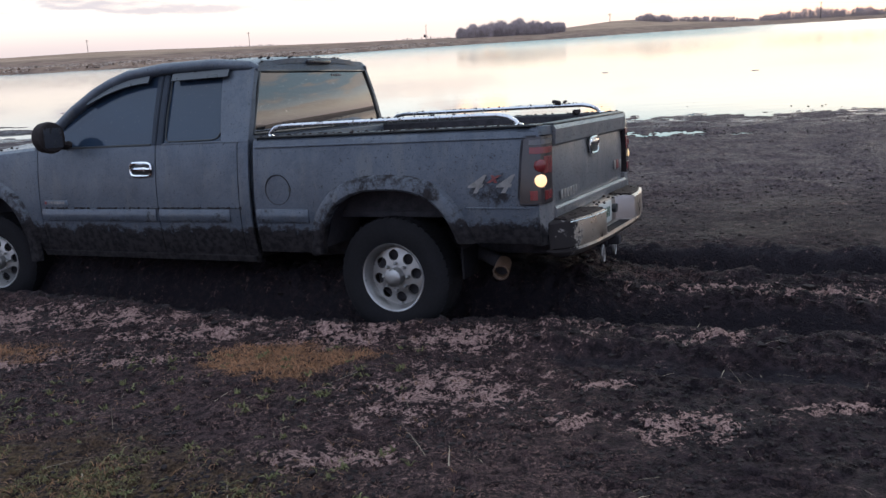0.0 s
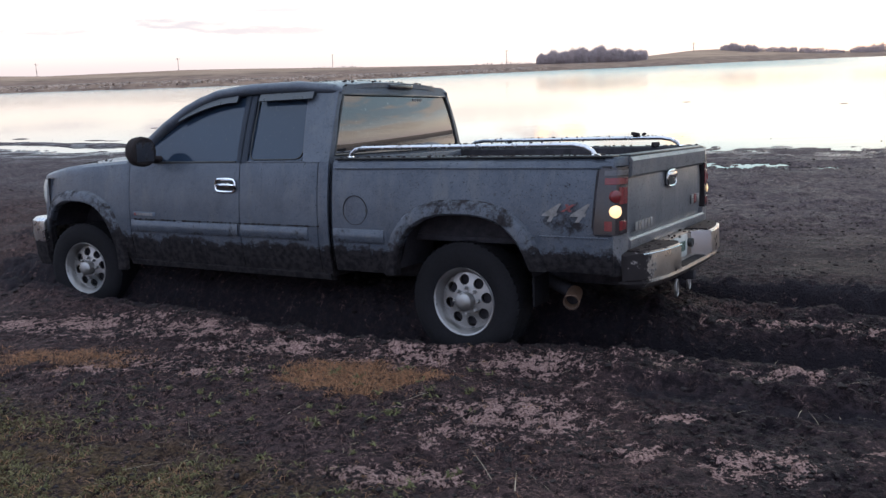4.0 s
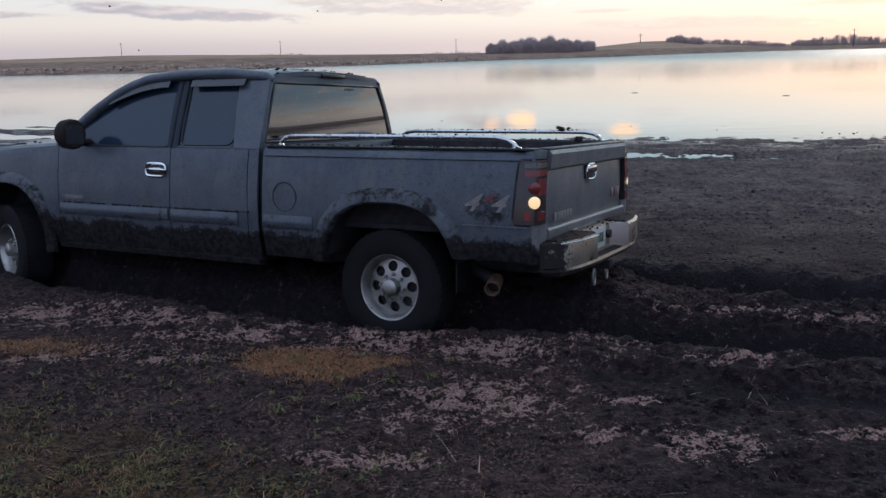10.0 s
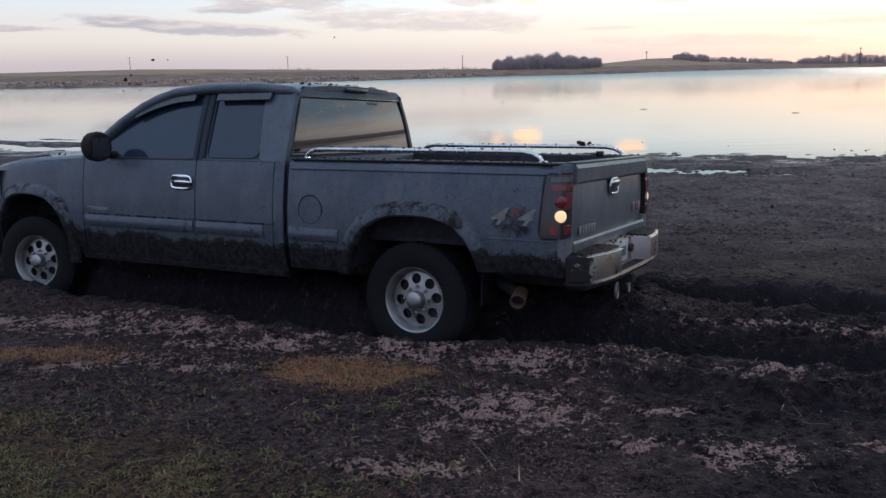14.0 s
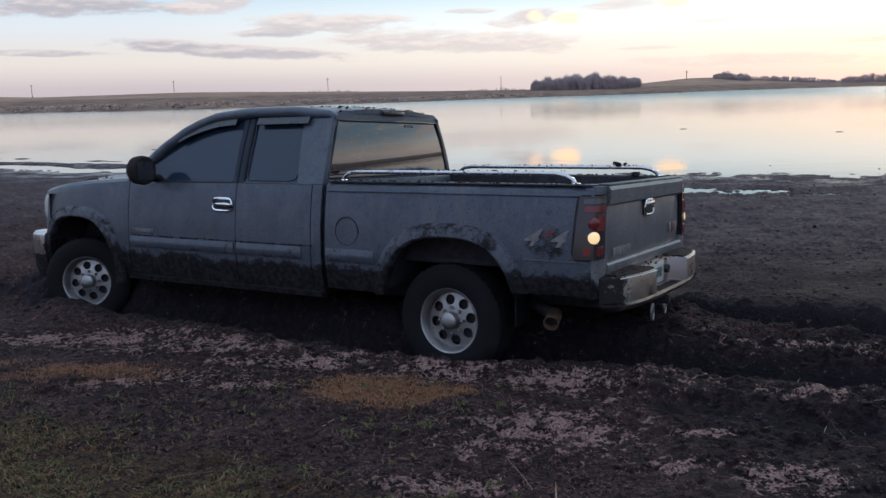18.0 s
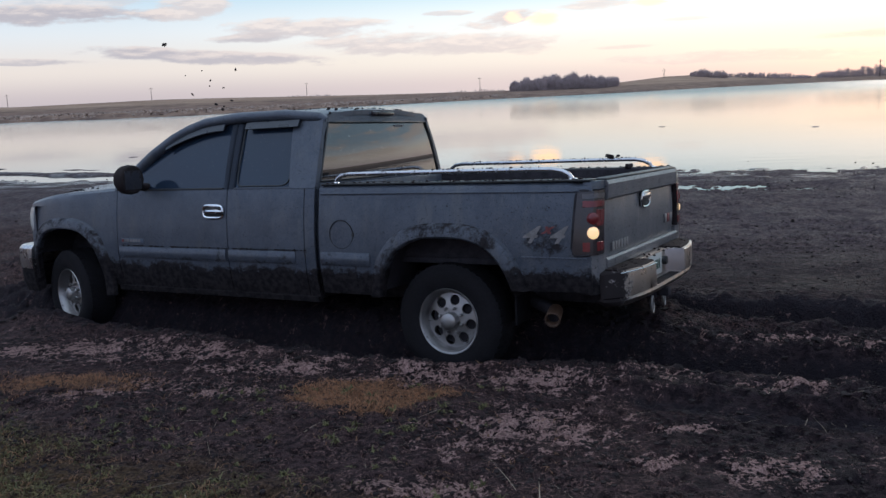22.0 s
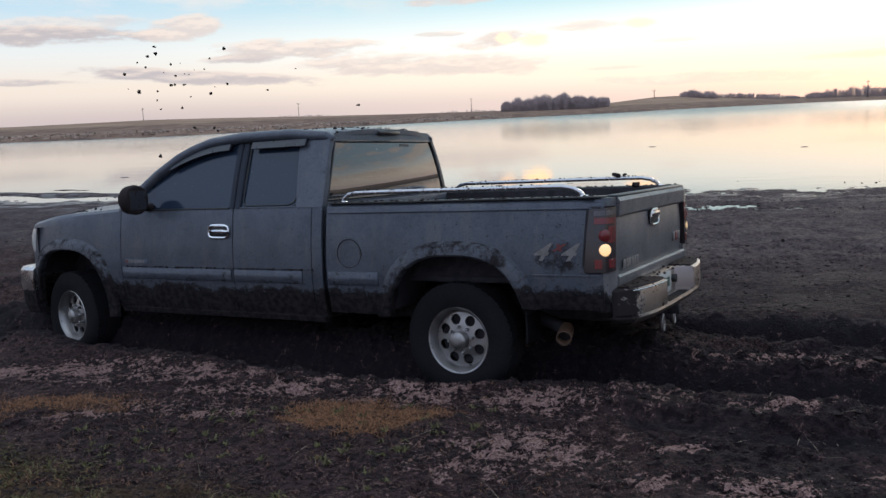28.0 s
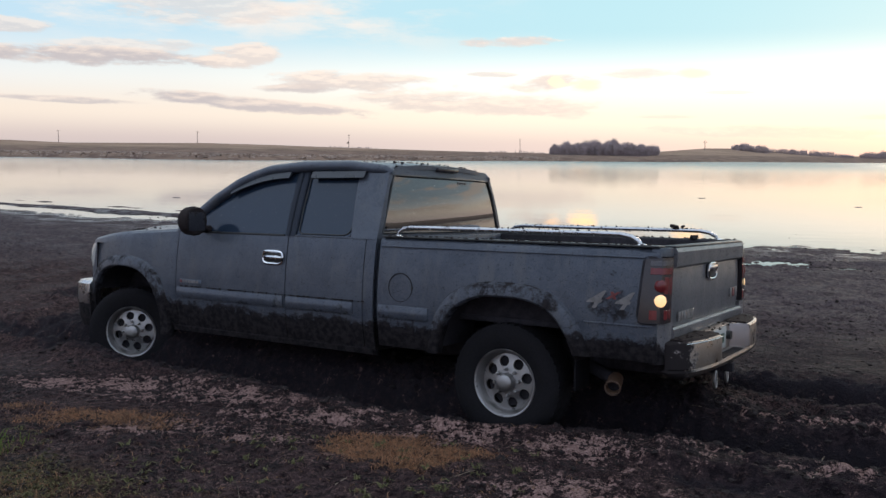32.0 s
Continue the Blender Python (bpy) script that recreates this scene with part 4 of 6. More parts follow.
def build_truck():
    t = tagged(new("pickup_truck"), "dark slate pickup truck caked in mud, stuck in deep ruts", "pickup truck")
    P = lambda name, bm, mat, label="", parent=None: part(name, bm, mat, parent or t, label)
    for s in (1, -1):
        # front fender, doors, cab corner, bed side
        panel("front_fender", 3.075, 4.32, lo_fender, hood_edge, t, s, 40, 10, fold=0.15)
        panel("front_door", 1.862, 3.067, lambda x: ROCKER, lambda x: BELT - 0.012, t, s, 20, 14)
        panel("rear_door", 1.122, 1.854, lambda x: ROCKER, lambda x: BELT - 0.012, t, s, 12, 14)
        panel("cab_corner", 1.028, 1.115, lambda x: ROCKER, lambda x: BELT + 0.0, t, s, 3, 14)
        panel("bed_side", -1.045, 0.985, lo_bed, lambda x: 0.905 - 0.01 * (x < -0.9), t, s, 70, 12, fold=0.10)
        flare(t, -0.035, 0.505, 0.575, 0.16, 0.25, s)
        flare(t, BASE - 0.01, 0.50, 0.59, 0.13, 0.04, s)
        # crease line pressed along the body under the belt
        for x0, x1 in ((-0.98, 0.97),):
            P("body_crease", rbox((x0, s * 0.936, 0.862), (x1, s * 0.951, 0.872), 0.004), PAINT)
        # side mouldings
        for x0, x1, nm in ((1.875, 3.05, "door_moulding"), (1.20, 1.845, "door_moulding"), (0.55, 0.975, "bed_moulding")):
            loops = []
            for k in range(13):
                x = x0 + (x1 - x0) * k / 12
                e = 0.35 if k in (0, 12) else 1.0
                yo = side_y(x, 0.42)
                loops.append([(x, s * (yo - 0.01), 0.362), (x, s * (yo + 0.008 * e), 0.368), (x, s * (yo + 0.024 * e), 0.40), (x, s * (yo + 0.022 * e), 0.425), (x, s * (yo + 0.010 * e), 0.455), (x, s * (yo - 0.01), 0.462)])
            P(nm, loft(loops), MOULD, "grey side moulding splashed with mud")
        # rocker sill under the doors
        loops = [[(x, s * 0.90, 0.135), (x, s * 0.945, 0.125), (x, s * 0.935, 0.085), (x, s * 0.86, 0.07)] for x in np.linspace(1.04, 3.12, 8)]
        P("rocker_sill", loft(loops), PAINT)
        # pillars and roof rail
        def pillar(name, x0b, x1b, x0t, x1t, zb=BELT - 0.01, zt=1.375, inn=0.0, mat=None):
            n = 9
            outer, inner = [], []
            for k in range(n + 1):
                u = k / n
                z = zb + (zt - zb) * u
                a, b = x0b + (x0t - x0b) * u, x1b + (x1t - x1b) * u
                outer.append([(x, s * (side_y(1.5, z) - inn - (0.008 if x in (a, b) else 0)), z) for x in (a, a + (b - a) * 0.15, (a + b) / 2, b - (b - a) * 0.15, b)])
                inner.append([(x, s * (side_y(1.5, z) - 0.05), z) for x in (a, a + (b - a) * 0.15, (a + b) / 2, b - (b - a) * 0.15, b)])
            return P(name, shell(outer, inner), mat or PAINT)
        pillar("corner_pillar", 1.030, 1.265, 1.055, 1.33, zt=1.40)
        pillar("door_pillar", 1.856, 1.898, 1.872, 1.925, zt=1.40, mat=PILLAR)
        pillar("quarter_pillar", 1.795, 1.850, 1.810, 1.866, zt=1.40, mat=PILLAR)
        # A pillar: from the cowl up and over into the roof rail
        pts = [(3.10, 0.885, 0.90), (2.93, 0.865, 1.035), (2.72, 0.835, 1.185), (2.51, 0.795, 1.310), (2.37, 0.768, 1.370), (2.20, 0.75, 1.418), (1.87, 0.738, 1.445), (1.4, 0.735, 1.443), (1.10, 0.722, 1.412), (1.055, 0.700, 1.392)]
        bm = bmesh.new()
        tube([(x, s * y, z) for x, y, z in pts], [0.045, 0.045, 0.043, 0.042, 0.042, 0.042, 0.042, 0.042, 0.038, 0.026], 12, bm)
        P("roof_rail", bm, PAINT)
        # side glass
        def pane(name, outline, mat):
            bm = bmesh.new()
            vs = [bm.verts.new((x, s * (side_y(1.5, z) - 0.018), z)) for x, z in outline]
            f = bm.faces.new(vs)
            ext = bmesh.ops.extrude_face_region(bm, geom=[f])
            for v in ext["geom"]:
                if isinstance(v, bmesh.types.BMVert):
                    v.co.y -= s * 0.005
            return P(name, bm, mat)
        pane("front_door_window", [(2.98, 0.905), (2.96, 1.00), (2.86, 1.075), (2.70, 1.185), (2.52, 1.30), (2.36, 1.372), (2.2, 1.405), (1.93, 1.42), (1.895, 0.905)], GLASS)
        pane("quarter_window", [(1.80, 0.905), (1.815, 1.42), (1.30, 1.42), (1.262, 0.99), (1.268, 0.955), (1.285, 0.925), (1.315, 0.905)], GLASS)
        ringq = [(1.79, 1.38), (1.785, 1.1), (1.777, 0.965), (1.765, 0.940), (1.74, 0.930), (1.36, 0.930), (1.315, 0.938), (1.290, 0.955), (1.278, 0.985), (1.285, 1.1), (1.300, 1.38)]
        P("quarter_seal", tube([(x, s * (side_y(1.5, z) - 0.014), z) for x, z in ringq], 0.0055, 6), BLACK)
        P("window_seal", rbox((1.91, s * 0.905, 0.903), (2.92, s * 0.928, 0.921), 0.005), BLACK)
        P("beltline", rbox((1.25, s * 0.905, 0.903), (1.80, s * 0.928, 0.921), 0.005), PAINT)
        # rain visors over the side windows
        for a, b, nm in ((2.56, 1.98, "rain_visor"), (1.76, 1.25, "rain_visor")):
            loops = []
            for k in range(11):
                u = k / 10
                x = a + (b - a) * u
                z = 1.385 - (0.13 * (1 - u) ** 2 if a > 2 else 0.0)
                yo = side_y(1.5, z)
                loops.append([(x, s * (yo - 0.005), z + 0.025), (x, s * (yo + 0.02), z + 0.018), (x, s * (yo + 0.048), z - 0.030), (x, s * (yo + 0.043), z - 0.035), (x, s * (yo - 0.005), z + 0.01)])
            P(nm, loft(loops), VISOR, "smoked window rain visor")
        # door mirror on its foot
        bm = bmesh.new()
        loops = []
        for k, (dx, g) in enumerate(((0.075, 0.45), (0.06, 0.78), (0.03, 0.95), (-0.02, 1.0), (-0.05, 0.97), (-0.06, 0.86))):
            ring = []
            for q in range(16):
                th = 2 * math.pi * q / 16
                c, sn = math.cos(th), math.sin(th)
                ring.append((2.735 + dx, s * (1.10 + 0.118 * g * abs(c) ** 0.95 * (1 if c > 0 else -1)), 1.005 + 0.118 * g * abs(sn) ** 0.95 * (1 if sn > 0 else -1)))
            loops.append(ring)
        mir = P("door_mirror", loft(loops), MUD, "mud-covered black door mirror")
        P("mirror_foot", tube([(2.76, s * 0.90, 0.935), (2.75, s * 0.95, 0.94), (2.745, s * 1.03, 0.955)], [0.05, 0.042, 0.035], 10, squash=0.7), MUD, parent=mir)
        P("mirror_glass", rbox((2.6735, s * 1.02, 0.93), (2.677, s * 1.18, 1.075), 0.0), MIRROR, parent=mir)
        # door handle: chrome frame, dark recess, grip
        hx, hz = 1.985, 0.742
        hy = side_y(hx, hz)
        bm = bmesh.new()
        pth = []
        for q in range(25):
            th = 2 * math.pi * q / 24
            c, sn = math.cos(th), math.sin(th)
            pth.append((hx + 0.100 * abs(c) ** 0.5 * (1 if c > 0 else -1), s * (hy + 0.008), hz + 0.048 * abs(sn) ** 0.5 * (1 if sn > 0 else -1)))
        tube(pth, 0.011, 6, bm)
        hnd = P("door_handle", bm, CHROME, "chrome pull door handle")
        P("handle_recess", rbox((hx - 0.09, s * (hy - 0.01), hz - 0.04), (hx + 0.09, s * (hy + 0.005), hz + 0.04), 0.004), BLACK, parent=hnd)
        P("handle_grip", tube([(hx - 0.09, s * (hy + 0.01), hz), (hx - 0.05, s * (hy + 0.024), hz + 0.004), (hx + 0.05, s * (hy + 0.024), hz + 0.004), (hx + 0.09, s * (hy + 0.01), hz)], [0.012, 0.016, 0.016, 0.012], 8), CHROME, parent=hnd)
        # badge on the front door: small plain bars
        bm = rbox((2.76, s * (side_y(2.9, 0.5) - 0.004), 0.487), (3.015, s * (side_y(2.9, 0.5) + 0.004), 0.523), 0.003)
        bdg = P("door_badge", bm, TRIM, "small grey badge with worn lettering")
        for k in range(7):
            x = 2.995 - 0.032 * k
            P("badge_bar", rbox((x - 0.011, s * (side_y(2.9, 0.5) + 0.003), 0.494), (x + 0.011, s * (side_y(2.9, 0.5) + 0.007), 0.516), 0.0), DECAL if k else DECAL_RED, parent=bdg)
        # tail lamp
        x0, x1, z0, z1 = -1.075, -0.955, 0.485, 0.870
        def lamp_seg(za, zb, mat, name, pr=None, xi=0.0, out=0.0, bulge=0.0):
            loops = []
            for k in range(7):
                z = za + (zb - za) * k / 6
                w = math.sin(math.pi * (0.08 + 0.84 * k / 6)) * bulge
                yo = side_y(-1, z)
                xf = x1 - 0.03 * (1 - (z - z0) / (z1 - z0)) * -1
                loops.append([(xf + xi, s * (yo - 0.02), z), (xf + xi - 0.006, s * (yo + 0.010 + out), z), (-1.02, s * (yo + 0.010 + out + w), z), (-1.058 - out, s * (yo - 0.010 + out + w * 0.5), z), (-1.080 - out - w, s * (yo - 0.050), z), (-1.084 - out - w, s * (yo - 0.135), z), (-1.03, s * (yo - 0.135), z)])
            return part(name, loft(loops), mat, pr or t)
        edge = [(-1.03, s * (side_y(-1, z1) + 0.004), z1), (x1 - 0.02, s * (side_y(-1, z1) + 0.003), z1)] + [(x1 + 0.03 * (1 - q) + 0.002, s * (side_y(-1, z0 + (z1 - z0) * q) + 0.003), z0 + (z1 - z0) * q) for q in (0.94, 0.7, 0.4, 0.1)] + [(x1 + 0.01, s * (side_y(-1, z0) + 0.003), z0), (-1.04, s * (side_y(-1, z0) + 0.003), z0)]
        P("lamp_gasket", tube(edge, 0.009, 6), CAVITY)
        tl = lamp_seg(z0, z1, DARK_LENS, "tail_lamp")
        tl["label"] = "smoked tail lamp with red and clear segments"
        # coloured segments behind the lens, some wrapped round to the back
        def wrap(name, za, zb, mat, y0, y1):
            loops = []
            for q in np.linspace(y0, y1, 9):
                ring = []
                for zz, dd in ((za, -0.004), (za + 0.004, 0.003), (zb - 0.004, 0.003), (zb, -0.004)):
                    yo = side_y(-1, zz)
                    # q runs from the side (0) over the corner (0.45) to the back (1)
                    pts = ((-0.975, yo + 0.010), (-1.02, yo + 0.010), (-1.058, yo - 0.010), (-1.080, yo - 0.050), (-1.084, yo - 0.135))
                    px, py = np.interp(q, (0, 0.25, 0.45, 0.65, 1), [v[0] for v in pts]), np.interp(q, (0, 0.25, 0.45, 0.65, 1), [v[1] for v in pts])
                    nx, ny = -min(1.0, max(0.0, (q - 0.2) / 0.4)), max(0.0, 1 - max(0.0, (q - 0.2) / 0.4))
                    ring.append((px + nx * dd, s * (py + ny * dd), zz))
                loops.append(ring)
            return P(name, loft(loops), mat, parent=tl)
        wrap("red_segment", 0.770, 0.812, RED_LENS, 0.12, 0.95)
        wrap("red_segment", 0.655, 0.758, RED_LENS, 0.55, 0.95)
        wrap("lower_segment", 0.505, 0.565, RED_LENS, 0.14, 0.36)
        wrap("lower_segment", 0.505, 0.565, RED_LENS, 0.58, 0.92)
        wrap("lens_bar", 0.820, 0.855, SMOKE, 0.10, 0.95)
        for zc, rad, mat, nm in ((0.705, 0.036, RED_LENS, "brake_light"), (0.618, 0.037, REVERSE_LENS, "reverse_light")):
            c = Vector((-1.060, s * 0.956, zc))
            dirn = Vector((-0.78, s * 0.62, 0)).normalized()
            bm = lathe([(rad, -0.016), (rad, 0.002), (rad * 0.75, 0.007), (rad * 0.3, 0.009)], 20, axis="z")
            bmesh.ops.transform(bm, matrix=Matrix.Translation(c) @ dirn.to_track_quat("Z", "Y").to_matrix().to_4x4(), verts=bm.verts)
            P(nm, bm, mat, parent=tl)
        # chrome bed rail on feet
        y = s * 0.845
        zr = 1.0
        pts = [(0.90, y, 0.935), (0.885, y, 0.965), (0.85, y, 0.990), (0.78, y, zr)] + [(x, y, zr) for x in np.linspace(0.6, -0.62, 6)] + [(-0.76, y, zr - 0.002), (-0.83, y, 0.985), (-0.875, y, 0.96), (-0.895, y, 0.93)]
        rail = P("bed_rail", tube(pts, 0.0155, 12), RAIL, "chrome bed rail tube speckled with mud")
        for x in (0.90, -0.895):
            P("rail_foot", lathe([(0.034, 0.918), (0.034, 0.932), (0.024, 0.945)], 16, axis="z", at=(x, y, 0)), CHROME, parent=rail)
        # bed rail cap and inner wall
        P("bed_cap", rbox((-1.03, s * 0.80, 0.925), (0.975, s * 0.925, 0.938), 0.005), BLACK)
        P("bed_inner_wall", rbox((-1.02, s * 0.775, 0.42), (0.96, s * 0.805, 0.93), 0.01), CAVITY)
        P("wheel_tub", rbox((-0.42, s * 0.52, 0.38), (0.38, s * 0.80, 0.62), 0.05), CAVITY)
        # inner liners that close the wheel arches
        P("arch_liner", loft([[(x, s * yy, lo_bed(x) + 0.03 if abs(x + 0.03) < 0.49 else 0.2) for x in np.linspace(0.46, -0.52, 16)] + [(-0.52, s * yy, 0.85), (0.46, s * yy, 0.85)] for yy in (0.55, 0.93)], False), CAVITY)
        P("arch_liner", loft([[(x, s * yy, lo_fender(x) + 0.03 if abs(x - BASE + 0.01) < 0.48 else 0.15) for x in np.linspace(BASE + 0.45, BASE - 0.49, 16)] + [(BASE - 0.49, s * yy, 0.78), (BASE + 0.45, s * yy, 0.78)] for yy in (0.5, 0.90)], False), CAVITY)
        # mud flap behind the rear wheel
        P("mud_flap", rbox((-0.495, s * 0.64, 0.0), (-0.48, s * 0.86, 0.28), 0.004), RUBBER, "small dark mud flap")
        # headlamp wrapping round the front corner
        loops = []
        for x, y in ((4.285, 0.006), (4.322, 0.004), (4.36, -0.008), (4.40, -0.04), (4.425, -0.10), (4.44, -0.24), (4.44, -0.32)):
            yo = side_y(min(x, 4.36), 0.68) + y
            loops.append([(x, s * yo, 0.555), (x + 0.008, s * (yo + 0.006), 0.62), (x + 0.006, s * (yo + 0.004), 0.70), (x - 0.012, s * (yo - 0.006), 0.765), (x - 0.08, s * (yo - 0.04), 0.765), (x - 0.08, s * (yo - 0.04), 0.555)])
        P("headlamp", loft(loops), CLEAR_LENS, "clear wrap-around headlamp lens")
        P("lamp_surround", rbox((4.22, s * 0.45, 0.43), (4.36, s * (side_y(4.36, 0.5) - 0.012), 0.56), 0.02), PAINT)
        P("body_crease", rbox((-1.02, s * 0.962, 0.458), (-0.585, s * (side_y(-0.8, 0.46) + 0.005), 0.468), 0.003), PAINT)
    # fuel door on the driver's side
    fx, fz = 0.785, 0.585
    fy = side_y(fx, fz)
    P("fuel_latch", rbox((fx - 0.106, fy - 0.004, fz - 0.014), (fx - 0.088, fy + 0.004, fz + 0.014), 0.003), BLACK)
    bm = bmesh.new()
    ringp = [(fx + 0.099 * math.cos(2 * math.pi * q / 40), fy + 0.001, fz + 0.099 * math.sin(2 * math.pi * q / 40)) for q in range(41)]
    tube(ringp, 0.0035, 5, bm)
    P("fuel_door", bm, CAVITY, "round fuel door")
    # off-road decal with slanted characters, on both bed sides
    for s in (1, -1):
        for ch, dx, mat in (("4", 0.0, DECAL), ("x", 0.150, DECAL_RED), ("4", 0.180, DECAL)):
            cu = bpy.data.curves.new("decal", "FONT")
            cu.body, cu.size, cu.extrude, cu.shear, cu.offset = ch, 0.148 if ch == "4" else 0.085, 0.001, 0.5, 0.003
            tmp = new("decal", cu)
            me = bpy.data.meshes.new_from_object(tmp.evaluated_get(bpy.context.evaluated_depsgraph_get()))
            bpy.data.objects.remove(tmp)
            bpy.data.curves.remove(cu)
            wide = Matrix.Diagonal((1.25, 1, 1, 1))
            x = -0.585 - dx if s > 0 else -0.90 + dx
            zc = 0.555 if ch == "4" else 0.615
            turn = Matrix.Rotation(math.pi if s > 0 else 0, 4, "Z") @ Matrix.Rotation(math.pi / 2, 4, "X")
            me.transform(Matrix.Translation((x, s * (side_y(-0.8, 0.62) + 0.003), zc)) @ turn @ wide)
            me.materials.append(mat)
            ob = new("decal", me)
            ob.parent = t
            ob["label"] = "slanted silver and red four-wheel-drive decal"
    # hood with a low crown
    outer, inner = [], []
    for i in range(15):
        x = 2.98 + 1.45 * i / 14
        w = side_y(x, 0.85) - 0.135
        zc = hood_edge(max(3.0, x)) + 0.028
        drop = 0.10 * max(0, (x - 4.25) / 0.18) ** 2
        outer.append([(x, w * v, zc + 0.050 * (1 - v * v) + 0.012 * math.exp(-((abs(v) - 0.6) / 0.12) ** 2) - drop) for v in np.linspace(-1, 1, 25)])
        inner.append([(p[0], p[1], p[2] - 0.03) for p in outer[-1]])
    P("hood", shell(outer, inner), PAINT, "muddy slate hood")
    P("hood_deflector", loft([[(4.405, 0.72 * v, 0.795 - 0.05 * v * v), (4.425, 0.72 * v, 0.84 - 0.05 * v * v), (4.45, 0.72 * v, 0.845 - 0.05 * v * v), (4.44, 0.72 * v, 0.79 - 0.05 * v * v)] for v in np.linspace(-1, 1, 15)]), BLACK, "dark hood stone deflector")
    # grille, front bumper, valance
    gr = P("grille", rbox((4.36, -0.60, 0.40), (4.46, 0.60, 0.77), 0.03), BLACK)
    for k in range(4):
        P("grille_bar", rbox((4.45, -0.57, 0.46 + 0.08 * k), (4.475, 0.57, 0.485 + 0.08 * k), 0.006), CHROME, parent=gr)
    half = [(4.62, 0.0), (4.615, 0.25), (4.60, 0.50), (4.575, 0.70), (4.545, 0.82), (4.50, 0.89), (4.43, 0.925), (4.33, 0.94), (4.25, 0.945)]
    path = [(x, -y) for x, y in half[:0:-1]] + half
    def swept(prof):
        loops = []
        for k, (x, y) in enumerate(path):
            a, b = path[max(k - 1, 0)], path[min(k + 1, len(path) - 1)]
            d = Vector((b[0] - a[0], b[1] - a[1], 0)).normalized()
            n = Vector((d.y, -d.x, 0))
            loops.append([(x + n.x * o, y + n.y * o, z) for o, z in prof])
        return loft(loops)
    P("front_bumper", swept([(-0.12, 0.24), (-0.01, 0.22), (0.0, 0.30), (-0.008, 0.40), (-0.035, 0.43), (-0.12, 0.43)]), FRONT_CHROME, "dirty chrome front bumper")
    P("front_valance", swept([(-0.12, 0.03), (-0.05, 0.01), (-0.02, 0.10), (-0.014, 0.225), (-0.12, 0.225)]), CAKED, "mud-caked lower front valance")
    # roof
    outer, inner = [], []
    for i in range(19):
        u = i / 18
        x = 1.035 + 1.30 * u
        outer.append([(x + 0.050 * v ** 4 * (1 - u) ** 6, 0.745 * v * (1 - 0.05 * (1 - u) ** 8), roof_z(x, v)) for v in np.linspace(-1, 1, 21)])
        inner.append([(p[0], p[1], p[2] - 0.035) for p in outer[-1]])
    P("roof", shell(outer, inner), PAINT, "roof sprinkled with clods of mud")
    # windscreen, from the roof's front edge to the cowl
    outer, inner = [], []
    for i in range(9):
        u = i / 8
        row = []
        for v in np.linspace(-1, 1, 13):
            w = 0.73 + 0.13 * u
            row.append((2.33 + 0.80 * u - 0.10 * abs(v) ** 2 * (0.4 + u), w * v, 1.385 + 0.03 * math.sin(math.pi * u) - 0.475 * u + 0.035 * (1 - v * v)))
        outer.append(row)
        inner.append([(p[0] - 0.004, p[1], p[2] - 0.006) for p in row])
    P("windscreen", shell(outer, inner), GLASS)
    P("cowl", rbox((2.86, -0.86, 0.86), (3.06, 0.86, 0.915), 0.02), BLACK)
    # back of the cab with its window
    def back_x(z):
        u = max(0, (z - 0.93) / 0.45)
        return 1.028 + 0.004 * u + 0.030 * u * u
    wz0, wz1 = 0.955, 1.375
    def back_piece(name, y0, y1, z0, z1, mat, off=0.0, th=0.03, nyv=9):
        outer, inner = [], []
        for k in range(7):
            z = z0 + (z1 - z0) * k / 6
            ya, yb = (y0(z) if callable(y0) else y0), (y1(z) if callable(y1) else y1)
            row = [(back_x(z) - 0.03 * (1 - ((ya + (yb - ya) * q) / 0.85) ** 2) + off, ya + (yb - ya) * q, z) for q in np.linspace(0, 1, nyv)]
            outer.append(row)
            inner.append([(p[0] + th, p[1], p[2]) for p in row])
        return P(name, shell(outer, inner), mat)
    wy = lambda z: 0.855 - 0.125 * ((z - wz0) / (wz1 - wz0)) - 0.035 * max(0.0, (z - wz0) / (wz1 - wz0) - 0.8) / 0.2
    back_piece("cab_back", -0.90, 0.90, 0.12, wz0, PAINT, 0.0, 0.03, 13)
    back_piece("cab_back_header", lambda z: -0.74 + 0.09 * ((z - wz1) / 0.075) ** 2, lambda z: 0.74 - 0.09 * ((z - wz1) / 0.075) ** 2, wz1, 1.450, PAINT, 0.0, 0.03, 13)
    for s in (1, -1):
        back_piece("cab_back_post", lambda z: s * wy(z), lambda z: s * (side_y(1.1, z) - 0.01), wz0, wz1, PAINT)
    back_piece("rear_window", lambda z: -wy(z) - 0.004, lambda z: wy(z) + 0.004, wz0 - 0.004, wz1 + 0.004, REAR_GLASS, 0.008, 0.005, 13)
    bm = bmesh.new()
    loop = []
    for v in np.linspace(1, -1, 13):
        loop.append((back_x(wz0) - 0.03 * (1 - (v * wy(wz0) / 0.85) ** 2), v * wy(wz0), wz0))
    for v in np.linspace(-1, 1, 13):
        loop.append((back_x(wz1) - 0.03 * (1 - (v * wy(wz1) / 0.85) ** 2), v * wy(wz1), wz1))
    tube(loop + loop[:1], 0.009, 6, bm)
    P("window_gasket", bm, BLACK)
    P("high_brake_light", rbox((1.010, -0.15, 1.425), (1.06, 0.15, 1.458), 0.01), DARK_LENS, "high mounted brake light")
